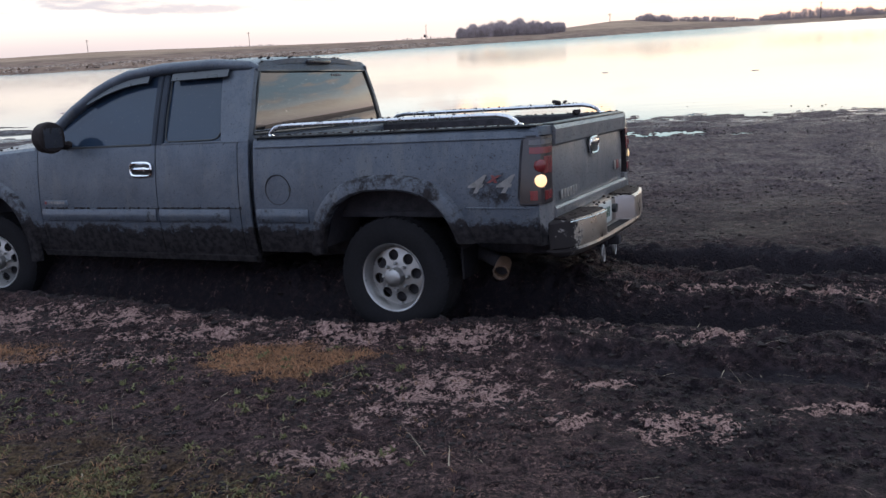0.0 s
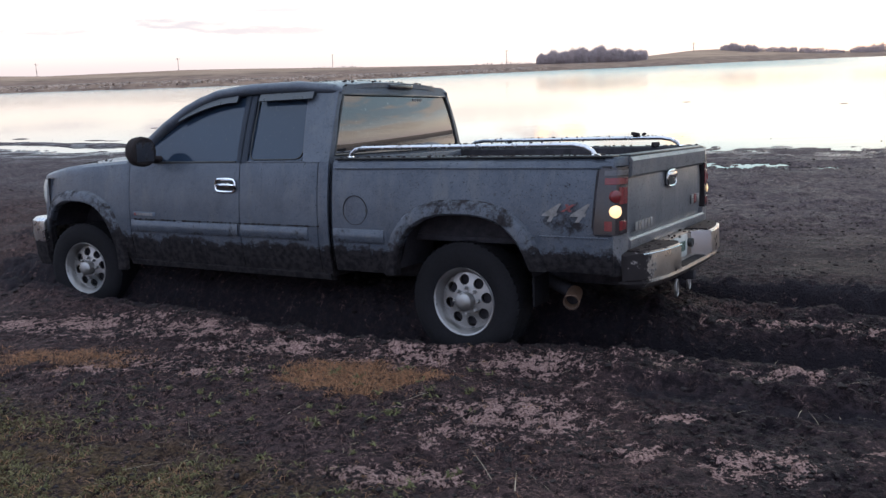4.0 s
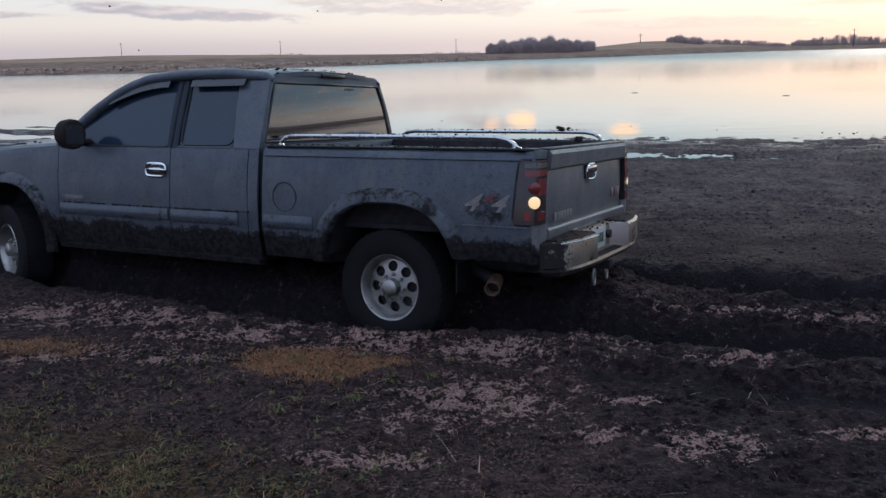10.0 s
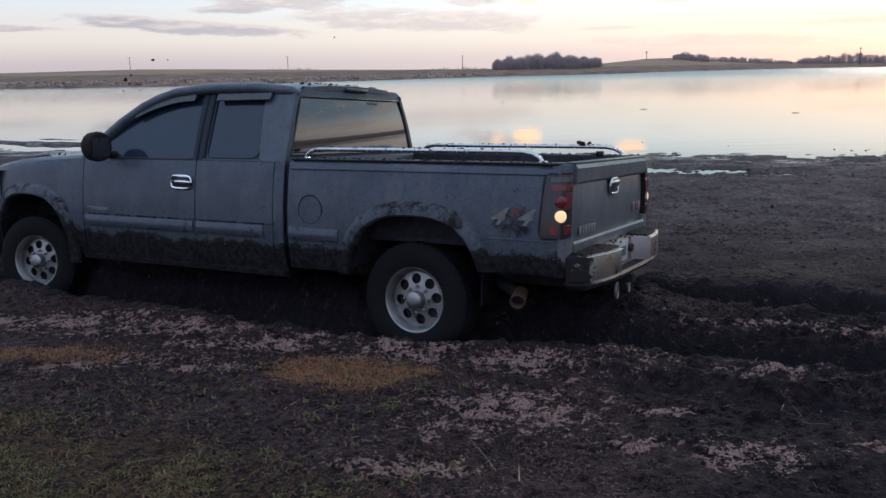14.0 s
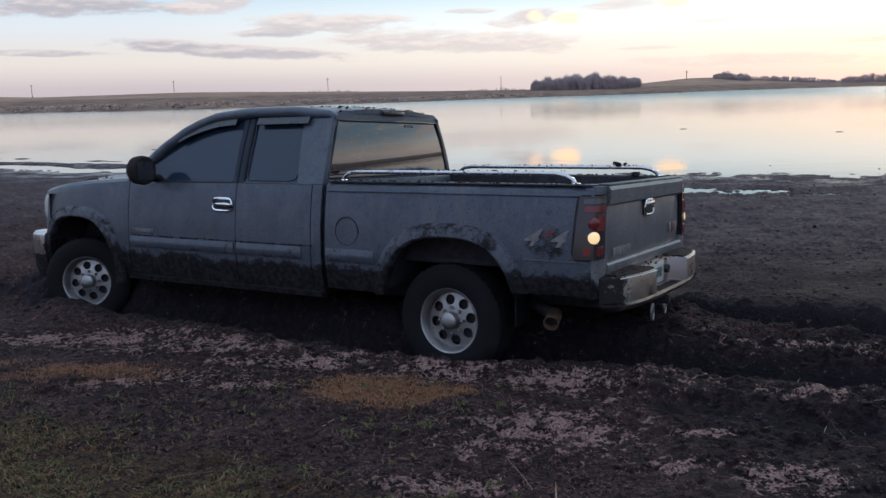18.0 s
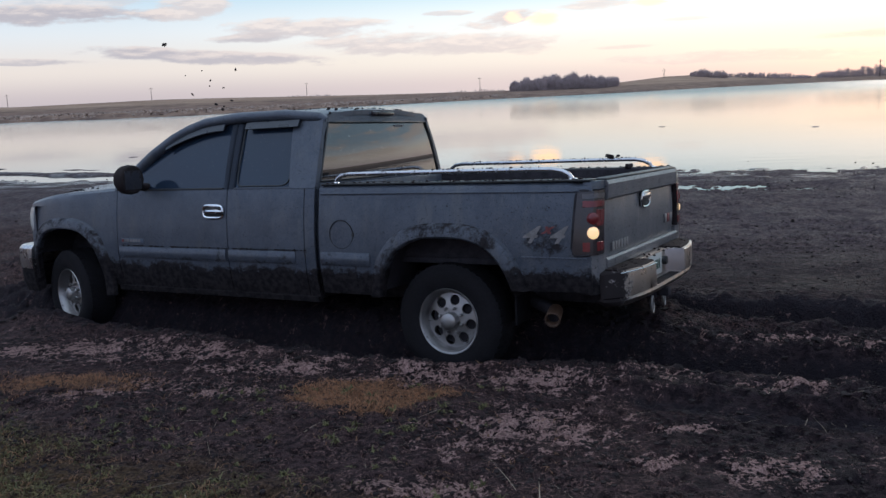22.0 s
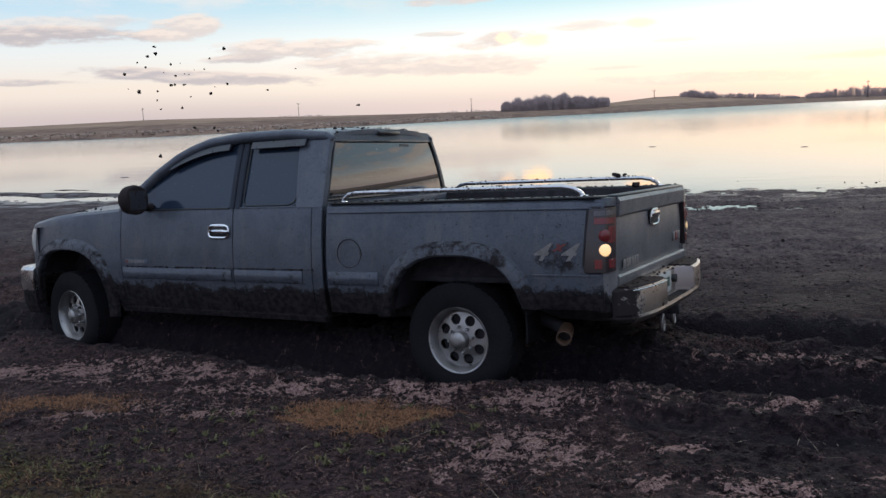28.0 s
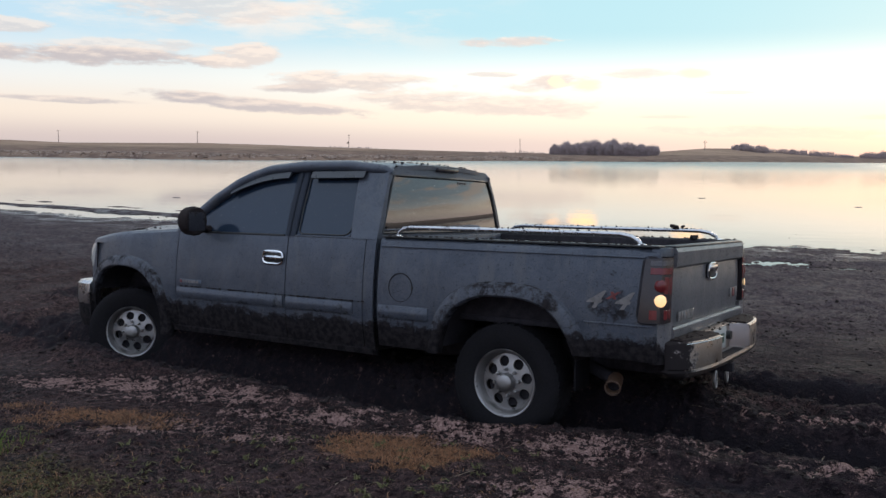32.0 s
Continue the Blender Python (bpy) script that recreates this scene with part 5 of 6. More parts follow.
    # window sticker: small pale bars at the top of the rear glass
    for k in range(4):
        P("sticker_bar", rbox((back_x(1.345) - 0.026, -0.20 - 0.035 * k, 1.335), (back_x(1.345) - 0.0235, -0.175 - 0.035 * k, 1.353), 0.0), DECAL)
    # tailgate
    outer, inner = [], []
    for i in range(17):
        y = -0.785 + 1.57 * i / 16
        row = []
        for z in np.linspace(0.365, 0.925, 15):
            x = -1.055 - 0.02 * math.sin(math.pi * (z - 0.36) / 0.57) - (0.018 if z > 0.87 else 0.0) + 0.022 * (1 if z < 0.42 else 0)
            row.append((x + 0.012 * (abs(y) / 0.785) ** 6, y, z))
        outer.append(row)
        inner.append([(-1.0, p[1], p[2]) for p in row])
    tg = P("tailgate", shell(outer, inner), DUSTY_SHEEN, "closed muddy tailgate")
    th = P("tailgate_handle", rbox((-1.086, -0.09, 0.705), (-1.068, 0.09, 0.80), 0.012), BLACK, "tailgate latch with chrome grip", tg)
    P("latch_grip", rbox((-1.108, -0.085, 0.755), (-1.082, 0.085, 0.795), 0.012), CHROME, parent=th)
    for k in range(6):
        P("name_bar", rbox((-1.079, 0.63 - 0.056 * k, 0.475), (-1.073, 0.673 - 0.056 * k, 0.53), 0.003), DECAL, parent=tg)
    for k in range(3):
        P("emblem_bar", rbox((-1.083, -0.56 - 0.068 * k, 0.535), (-1.074, -0.507 - 0.068 * k, 0.60), 0.004), DECAL if k != 1 else DECAL_RED, parent=tg)
    P("tailgate_lip", loft([[(-1.075, y, 0.80), (-1.094, y, 0.815), (-1.100, y, 0.90), (-1.085, y, 0.926), (-1.05, y, 0.926), (-1.05, y, 0.80)] for y in np.linspace(-0.783, 0.783, 9)]), DUSTY_SHEEN, "", tg)
    bm = bmesh.new()
    tube([(-1.090, 0.095 * abs(math.cos(a)) ** 0.6 * (1 if math.cos(a) > 0 else -1), 0.752 + 0.052 * abs(math.sin(a)) ** 0.6 * (1 if math.sin(a) > 0 else -1)) for a in np.linspace(0, 2 * math.pi, 29)], 0.008, 6, bm)
    P("latch_ring", bm, CHROME, parent=th)
    P("tailgate_cap", rbox((-1.088, -0.785, 0.922), (-1.0, 0.785, 0.937), 0.006), BLACK, parent=tg)
    for s in (1, -1):
        P("corner_post", loft([[(-1.04, s * (side_y(-1, z) - 0.005), z), (-1.075, s * (side_y(-1, z) - 0.06), z), (-1.078, s * 0.792, z), (-0.98, s * 0.792, z), (-0.98, s * (side_y(-1, z) - 0.02), z)] for z in (0.876, 0.89, 0.905, 0.926)]), PAINT)
        P("corner_post", loft([[(-1.04, s * (side_y(-1, z) - 0.005), z), (-1.075, s * (side_y(-1, z) - 0.06), z), (-1.078, s * 0.792, z), (-0.98, s * 0.792, z), (-0.98, s * (side_y(-1, z) - 0.02), z)] for z in (0.24, 0.35, 0.45, 0.482)]), SILL)
    P("rear_valance", rbox((-1.06, -0.79, 0.28), (-0.98, 0.79, 0.372), 0.01), DUSTY_SHEEN)
    # bed floor and front wall
    P("bed_floor", rbox((-1.0, -0.80, 0.38), (0.97, 0.80, 0.42), 0.005), CAVITY)
    P("bed_front_wall", rbox((0.955, -0.92, 0.18), (0.985, 0.92, 0.93), 0.008), PAINT)
    # rear bumper: two bulging chrome wings with muddy treads, a low step between them
    def wing_x(y):
        return -1.268 + 0.125 * (abs(y) / 0.93) ** 4 + 0.02 * max(0.0, 0.5 - abs(y))
    loops = []
    for y in [-0.91, -0.905, -0.89, -0.87] + list(np.linspace(-0.84, 0.84, 57)) + [0.87, 0.89, 0.905, 0.91]:
        w = float(sstep(np.array(abs(y)), 0.27, 0.36))
        e = max(0.0, (abs(y) - 0.80) / 0.11) ** 3
        xw = wing_x(y) + 0.05 * e
        xu, xs = -1.145 + (xw + 1.145) * w, -1.262 + (xw + 0.006 + 1.262) * w
        loops.append([(-1.07, y, 0.375 - 0.012 * e), (xu + 0.03, y, 0.375 - 0.012 * e), (xu + 0.006, y, 0.370 - 0.014 * e), (xu, y, 0.352 - 0.010 * e), (xu - 0.004, y, 0.215), (xs + 0.006, y, 0.208), (xs, y, 0.190),
                      (xs + 0.012, y, 0.165 + 0.03 * e), (xs + 0.05, y, 0.146 + 0.05 * e), (-1.08, y, 0.150 + 0.06 * e)])
    rb = P("rear_bumper", loft(loops), BUMPER_CHROME, "dented chrome step bumper smeared with mud")
    for q in (1, -1):
        ys = np.linspace(0.34, 0.84, 12)
        P("step_pad", loft([[(-1.085, q * y, 0.374), (-1.085, q * y, 0.384), (wing_x(y) + 0.03, q * y, 0.384), (wing_x(y) + 0.018, q * y, 0.372)] for y in ys]), MUD, "black tread pad under wet mud", rb)
        P("bumper_edge", tube([(wing_x(y) + 0.002, q * y, 0.362) for y in ys], 0.0045, 6), CHROME, parent=rb)
    P("step_pad", rbox((-1.25, -0.26, 0.206), (-1.155, 0.26, 0.213), 0.002), DUSTY_SHEEN, "dusty centre step", rb)
    pl = P("licence_plate", rbox((-1.156, -0.150, 0.222), (-1.149, 0.155, 0.368), 0.004), PLATE, "white licence plate with worn dark print", rb)
    for k in range(6):
        P("plate_bar", rbox((-1.1585, 0.115 - 0.042 * k, 0.262), (-1.155, 0.142 - 0.042 * k, 0.328), 0.0), INK, parent=pl)
    P("trailer_socket", lathe([(0.030, -1.175), (0.030, -1.14), (0.02, -1.135)], 16, axis="x", at=(0, -0.21, 0.30)), BLACK, parent=rb)
    P("wing_hole", lathe([(0.022, -1.262), (0.022, -1.24)], 14, axis="x", at=(0, -0.45, 0.285)), BLACK, parent=rb)
    # strip along the tailgate's foot: dust, with warm reflected light in its colour
    P("tailgate_sill", loft([[(-1.05, y, 0.374), (-1.084, y, 0.376), (-1.094, y, 0.40), (-1.092, y, 0.435), (-1.082, y, 0.448), (-1.05, y, 0.448)] for y in np.linspace(-0.80, 0.80, 9)]), SILL, "beige dusty strip under the tailgate with a painted warm sheen", tg)
    # tow hitch with chain loops
    hit = P("tow_hitch", rbox((-1.17, -0.045, 0.07), (-0.75, 0.045, 0.16), 0.008), CAVITY, "rusty tow hitch receiver")
    P("hitch_tongue", rbox((-1.25, -0.03, 0.085), (-1.16, 0.03, 0.145), 0.01), CAVITY, parent=hit)
    for yv in (0.14, -0.14):
        bm = bmesh.new()
        tube([(-1.17, yv + 0.026 * math.cos(a), 0.045 + 0.055 * math.sin(a)) for a in np.linspace(0, 2 * math.pi, 17)], 0.009, 6, bm)
        P("chain_loop", bm, ALLOY, parent=hit)
    P("hitch_bar", rbox((-1.12, -0.55, 0.13), (-1.05, 0.55, 0.19), 0.01), CAVITY, parent=hit)
    # exhaust: big slash-cut tip
    bm = bmesh.new()
    ex = Vector((-0.705, 0.715, 0.085))
    d = Vector((-0.22, 0.95, -0.24)).normalized()
    prof = [(0.046, 0.0), (0.047, 0.02), (0.049, 0.14), (0.050, 0.15), (0.043, 0.15), (0.042, 0.02)]
    bm = lathe(prof, 24, closed=True, axis="z")
    bmesh.ops.transform(bm, matrix=Matrix.Translation(ex) @ d.to_track_quat("Z", "Y").to_matrix().to_4x4(), verts=bm.verts)
    tip = P("exhaust_tip", bm, RUST, "rusty tan exhaust tip blackened by soot")
    P("tip_lip", tube([tuple(ex + 0.146 * d + 0.046 * (math.cos(a) * d.orthogonal().normalized() + math.sin(a) * d.cross(d.orthogonal()).normalized())) for a in np.linspace(0, 2 * math.pi, 21)], 0.005, 6), SOOT, parent=tip)
    P("exhaust_pipe", tube([(0.9, 0.45, 0.08), (-0.2, 0.42, 0.16), (-0.5, 0.60, 0.12), tuple(ex + 0.02 * d)], 0.042, 12), CAVITY, parent=tip)
    P("exhaust_bore", tube([tuple(ex + 0.02 * d), tuple(ex + 0.09 * d)], 0.0415, 16), CAVITY, parent=tip)
    # frame, axles, tank, cab floor
    for s in (1, -1):
        P("frame_rail", rbox((-1.0, s * 0.38, 0.10), (4.2, s * 0.48, 0.27), 0.01), CAVITY)
    for x in (0.0, FRONT_AXLE):
        P("axle", tube([(x, -0.72, 0), (x, -0.1, 0), (x, 0.1, 0), (x, 0.72, 0)], [0.05, 0.06, 0.06, 0.05], 12), CAVITY)
        P("differential", lathe([(0.03, -0.16), (0.13, -0.09), (0.15, 0.0), (0.13, 0.09), (0.03, 0.16)], 16, at=(x, 0.0 if x < 1 else 0.25, 0)), CAVITY)
    P("fuel_tank", rbox((1.2, 0.30, 0.05), (2.6, 0.72, 0.28), 0.04), CAVITY)
    P("cab_floor", rbox((1.05, -0.9, 0.20), (3.05, 0.9, 0.25), 0.01), CAVITY)
    P("engine_bay_floor", rbox((3.05, -0.55, 0.10), (4.35, 0.55, 0.5), 0.02), CAVITY)
    # cabin
    for s in (1, -1):
        seat = P("front_seat", rbox((1.95, s * 0.15, 0.42), (2.45, s * 0.68, 0.60), 0.05), SEAT, "grey cloth front seat")
        P("seat_back", loft([[(1.78 + 0.0, s * 0.16, 0.55), (1.98, s * 0.16, 0.55), (1.98, s * 0.66, 0.55), (1.78, s * 0.66, 0.55)], [(1.66, s * 0.18, 1.08), (1.80, s * 0.18, 1.10), (1.80, s * 0.64, 1.10), (1.66, s * 0.64, 1.08)]]), SEAT, parent=seat)
        P("head_rest", rbox((1.64, s * 0.28, 1.13), (1.74, s * 0.54, 1.29), 0.035), SEAT, parent=seat)
    P("rear_bench", rbox((1.10, -0.72, 0.40), (1.48, 0.72, 0.92), 0.05), SEAT)
    P("dashboard", rbox((2.55, -0.82, 0.62), (2.92, 0.82, 0.90), 0.05), BLACK)
    bm = bmesh.new()
    tube([(2.42 - 0.10 * math.sin(a), 0.40 + 0.19 * math.cos(a), 0.86 + 0.17 * math.sin(a)) for a in np.linspace(0, 2 * math.pi, 25)], 0.014, 8, bm)
    P("steering_wheel", bm, BLACK)
    # clods thrown on roof, hood, rails and tailgate top
    rnd = random.Random(5)
    bm = bmesh.new()

    def clod(p, r):
        g = bmesh.ops.create_icosphere(bm, subdivisions=1, radius=r, matrix=Matrix.Translation(p) @ Matrix.Rotation(rnd.random() * 6, 4, "Z") @ Matrix.Diagonal((1.3, 0.9, 0.65, 1)))
        for v in g["verts"]:
            v.co += Vector([rnd.uniform(-0.25, 0.25) * r for _ in range(3)])
    for _ in range(230):
        x, v = rnd.uniform(1.05, 2.15), rnd.uniform(-1, 1)
        z = roof_z(x, v)
        clod((x, 0.74 * v, z + 0.003), rnd.choice((0.003, 0.005, 0.007, 0.008, 0.011)))
    for _ in range(170):
        x, v = rnd.uniform(3.0, 4.25), rnd.uniform(-1, 1)
        clod((x, (side_y(x, 0.85) - 0.14) * v, hood_edge(x) + 0.028 + 0.05 * (1 - v * v) + 0.004), rnd.choice((0.005, 0.007, 0.01, 0.015)))
    for s in (1, -1):
        for _ in range(48):
            clod((rnd.uniform(-0.85, 0.85), s * 0.845, 1.017), rnd.choice((0.003, 0.004, 0.005, 0.006, 0.009)))
        for _ in range(90):
            clod((rnd.uniform(-1.0, 0.95), s * rnd.uniform(0.81, 0.93), 0.939), rnd.choice((0.005, 0.008, 0.012)))
        for _ in range(120):
            x = rnd.uniform(1.1, 3.0)
            z = 0.465
            clod((x, s * (side_y(x, z) + 0.008), z), rnd.choice((0.005, 0.007, 0.01)))
    for _ in range(60):
        clod((rnd.uniform(-1.20, -1.09), rnd.uniform(-0.85, 0.85), 0.384), rnd.choice((0.004, 0.006, 0.010)))
    for x, y, z, r in ((-0.55, -0.845, 1.03, 0.035), (-0.62, -0.845, 1.028, 0.02), (-0.72, -0.80, 0.95, 0.04), (1.9, 0.70, 1.43, 0.03)):
        clod((x, y, z), r)
    sp = P("mud_splatter", bm, MUD, "clods of wet mud")
    sp["kind"] = "stuff"
    wheels = []
    for x in (0.0, FRONT_AXLE):
        for s in (1, -1):
            wheels.append((build_wheel(t, x, s * 0.77, s), x, s * 0.77))
    return t, wheels


TRUCK, WHEELS = build_truck()

# ---- far trees and poles ----
def polar(az, d):
    return d * math.sin(radians(az)), d * math.cos(radians(az))


BARK = plain("bare_twigs", (0.36, 0.29, 0.29), 0.9, vary=0.35, scale=0.6)
POLE_WOOD = plain("weathered_pole_wood", (0.09, 0.07, 0.06), 0.85, vary=0.3, scale=2.0)


def build_grove(name, label, az0, az1, dist, depth, tall, count, seed):
    """Leafless trees: tapered trunks, limbs and a haze of upright twigs."""
    rnd = random.Random(seed)
    vs, fs = [], []

    def stick(a, b, w):
        a, b = Vector(a), Vector(b)
        k = len(vs)
        ang = rnd.uniform(0, 3.14)
        sx, sy = w * math.cos(ang), w * math.sin(ang)
        vs.extend([(a.x - sx, a.y - sy, a.z), (a.x + sx, a.y + sy, a.z), (a.x - sy, a.y + sx, a.z), tuple(b)])
        fs.extend([(k, k + 1, k + 3), (k + 1, k + 2, k + 3), (k + 2, k, k + 3)])
    us = [rnd.random() for _ in range(count)]
    spots = [polar(az0 + (az1 - az0) * u, dist + rnd.uniform(-depth, depth)) for u in us]
    feet = surface(np.array([[p[0]] for p in spots]), np.array([[p[1]] for p in spots]))[0][:, 0] - 0.3
    for u, (x, y), z in zip(us, spots, feet.tolist()):
        env = 0.45 + 0.55 * math.sin(math.pi * min(1, max(0, 0.02 + 0.93 * u))) ** 0.75
        env *= 0.82 + 0.36 * noise.noise(Vector((u * (az1 - az0) * 2.2, seed, 0.3))) + 0.10
        h = tall * env * rnd.uniform(0.72, 1.12)
        stick((x, y, z), (x + rnd.uniform(-0.3, 0.3), y, z + h * 0.9), 0.07)
        r = h * rnd.uniform(0.20, 0.34)
        for _b in range(64):
            f = rnd.uniform(0.30, 1.0)
            a = rnd.uniform(0, 6.28)
            o = r * rnd.uniform(0.15, 1.0) * math.sqrt(max(0.06, 1 - ((f - 0.55) / 0.5) ** 2))
            q = max(0.05, f - rnd.uniform(0.15, 0.35))
            stick((x + 0.45 * o * math.cos(a), y + 0.45 * o * math.sin(a), z + h * q), (x + o * math.cos(a), y + o * math.sin(a), z + h * f), rnd.uniform(0.025, 0.055))
    ob = mesh_ob(name, vs, fs, BARK)
    tagged(ob, label, "trees", kind="stuff")


build_grove("tree_grove", "dense grove of bare dark aspens beyond the lake", 0.9, 7.7, 335, 12, 6.2, 900, 1)
build_grove("tree_row", "bare aspens on the crest of the far hill", 12.0, 14.2, 430, 8, 4.4, 150, 2)
build_grove("bush_row", "low leafless bushes along the far shore", 14.0, 18.9, 455, 10, 3.2, 220, 3)
build_grove("tree_row", "bare trees beyond the far shore", 19.2, 26.0, 460, 12, 5.6, 300, 4)
build_grove("bush_row", "low dark scrub on the far skyline", -3.0, 0.6, 420, 8, 1.5, 40, 5)
build_grove("bush_row", "low dark scrub on the far skyline", -14.0, -10.0, 360, 8, 1.1, 40, 6)


def build_reeds():
    """Tangled dead reeds and low brush along the foot of the far bank."""
    rnd = np.random.RandomState(31)
    n = 7000
    az = rnd.uniform(-35, 1.5, n)
    d = far_shore(az) * (1 + 0.06 * (fbm(az, az * 0, 0.4, 4, 1.0) - 0.5)) + 1.5 + 26 * rnd.rand(n) ** 1.8
    keep = fbm(az, d * 0.15, 2.2, 3, 44.0) > 0.44
    az, d = az[keep], d[keep]
    x, y = d * np.sin(np.radians(az)), d * np.cos(np.radians(az))
    z = surface(x[:, None], y[:, None])[0][:, 0] - 0.1
    n = len(x)
    h = rnd.uniform(0.08, 0.32, n)
    a = rnd.uniform(0, 6.28, n)
    w = rnd.uniform(0.12, 0.5, n)
    p = np.stack([x, y, z], 1)
    sx = np.stack([np.cos(a) * w, np.sin(a) * w, 0 * a], 1)
    sy = np.stack([-np.sin(a) * w, np.cos(a) * w, 0 * a], 1)
    tip = p + np.stack([rnd.normal(0, 0.3, n), rnd.normal(0, 0.3, n), h], 1)
    co = np.stack([p - sx, p + sx, p + sy, tip], 1).reshape(-1, 3)
    o = (np.arange(n) * 4)[:, None, None]
    f = (o + np.array([[0, 1, 3], [1, 2, 3], [2, 0, 3]])).reshape(-1, 3)
    tagged(mesh_ob("reeds", co.tolist(), f.tolist(), REED), "dead brown reeds and brush along the far bank", "reeds", kind="stuff")


REED = plain("dead_reeds", (0.29, 0.215, 0.172), 0.9, vary=0.35, scale=0.3)
build_reeds()


def build_pole():
    t = tagged(new("utility_pole"), "weathered wooden utility pole standing beyond the lake", "utility pole", group="power line poles")
    part("post", tube([(0, 0, 0), (0, 0, 4), (0, 0, 8.2)], [0.17, 0.15, 0.11], 8), POLE_WOOD, t)
    part("crossarm", rbox((-0.9, -0.06, 7.55), (0.9, 0.06, 7.70), 0.01), POLE_WOOD, t)
    for x in (-0.8, 0.0, 0.8):
        z = 7.7 if x else 8.15
        part("insulator", lathe([(0.05, z), (0.07, z + 0.08), (0.03, z + 0.2)], 8, axis="z", at=(x, 0, 0)), POLE_WOOD, t)
    return t


first = None
for az, d, deg in ((-29.4, 560, 0.76), (-21.45, 540, 0.79), (-12.05, 540, 0.80), (-1.03, 520, 0.87), (10.45, 400, 1.12), (22.55, 400, 1.15)):
    x, y = polar(az, d)
    tip = 1.69 + math.tan(radians({-29.4: 0.95, -21.45: 1.05, -12.05: 1.01, -1.03: 0.88, 10.45: 0.92, 22.55: 0.87}[az])) * d
    m = pose(x, y, tip - 8.35, 0, 0, 30)
    if first is None:
        first = build_pole()
        first.matrix_basis = m
    else:
        copy_thing(first, m)


# ---- grass, weeds, clods and straw ----
def blade_material(name, a, b2):
    mt, nt, b = tree(name)
    k = Nodes(nt)
    g = nt.nodes.new("ShaderNodeNewGeometry")
    k.put(b.inputs["Base Color"], k.mix(k.math("ADD", k.math("MULTIPLY", g.outputs["Random Per Island"], 0.7), k.math("MULTIPLY", k.noise(3.0), 0.3)), a, b2))
    b.inputs["Roughness"].default_value = 0.75
    b.inputs["Specular IOR Level"].default_value = 0.2
    return mt


TAN = blade_material("dead_grass", (0.11, 0.052, 0.028), (0.36, 0.178, 0.096))
GREEN = blade_material("low_weeds", (0.034, 0.032, 0.014), (0.150, 0.125, 0.055))
LEAF = blade_material("weed_leaves", (0.048, 0.047, 0.020), (0.160, 0.150, 0.066))
RUSSET = blade_material("russet_weeds", (0.11, 0.055, 0.030), (0.27, 0.150, 0.080))
STRAW = blade_material("straw", (0.12, 0.09, 0.06), (0.30, 0.24, 0.18))


def scatter_points(n, rnd, x0, x1, y0, y1, keep):
    x = rnd.uniform(x0, x1, n)
    y = rnd.uniform(y0, y1, n)
    ok = rnd.rand(n) < keep(x, y)
    x, y = x[ok], y[ok]
    z = surface(x[:, None], y[:, None])[0]
    return x, y, z[:, 0]


def build_blades(name, label, category, mat, pts, length, width, lean, seed, tufts=1, spread=0.02, lift=1.0):
    """Thin bent blades, each two tapering quads and a tip."""
    rnd = np.random.RandomState(seed)
    x, y, z = [np.repeat(v, tufts) for v in pts]
    n = len(x)
    x = x + rnd.normal(0, spread, n)
    y = y + rnd.normal(0, spread, n)
    a, b = rnd.uniform(0, 2 * np.pi, n), rnd.uniform(0, 2 * np.pi, n)
    l = length * rnd.uniform(0.5, 1.4, n)
    w = width * rnd.uniform(0.6, 1.3, n)
    k = lean * rnd.uniform(0.3, 1.5, n)
    dx, dy, wx, wy = np.cos(a), np.sin(a), np.cos(b) * w, np.sin(b) * w
    base = np.stack([x, y, z - 0.004], 1)
    mid = base + np.stack([dx * l * 0.35 * k, dy * l * 0.35 * k, l * 0.62 * lift], 1)
    tip = base + np.stack([dx * l * k, dy * l * k, l * lift * (1 - 0.45 * np.minimum(k, 1.6))], 1)
    ws = np.stack([wx, wy, np.zeros(n)], 1)
    co = np.stack([base - ws, base + ws, mid - 0.7 * ws, mid + 0.7 * ws, tip], 1).reshape(-1, 3)
    o = (np.arange(n) * 5)[:, None]
    f4 = (o + np.array([0, 1, 3, 2])).tolist()
    f3 = (o + np.array([2, 3, 4])).tolist()
    ob = mesh_ob(name, co.tolist(), f4 + f3, mat)
    tagged(ob, label, category, kind="stuff")


def ell(cx, cy, a, b):
    return lambda x, y: np.clip(1.3 * (1 - ((x - cx) / a) ** 2 - ((y - cy) / b) ** 2) + 2.4 * (fbm(x, y, 5.0, 4, 7.0) - 0.5), 0, 1) * (((x - cx) / a) ** 2 + ((y - cy) / b) ** 2 < 1.15)


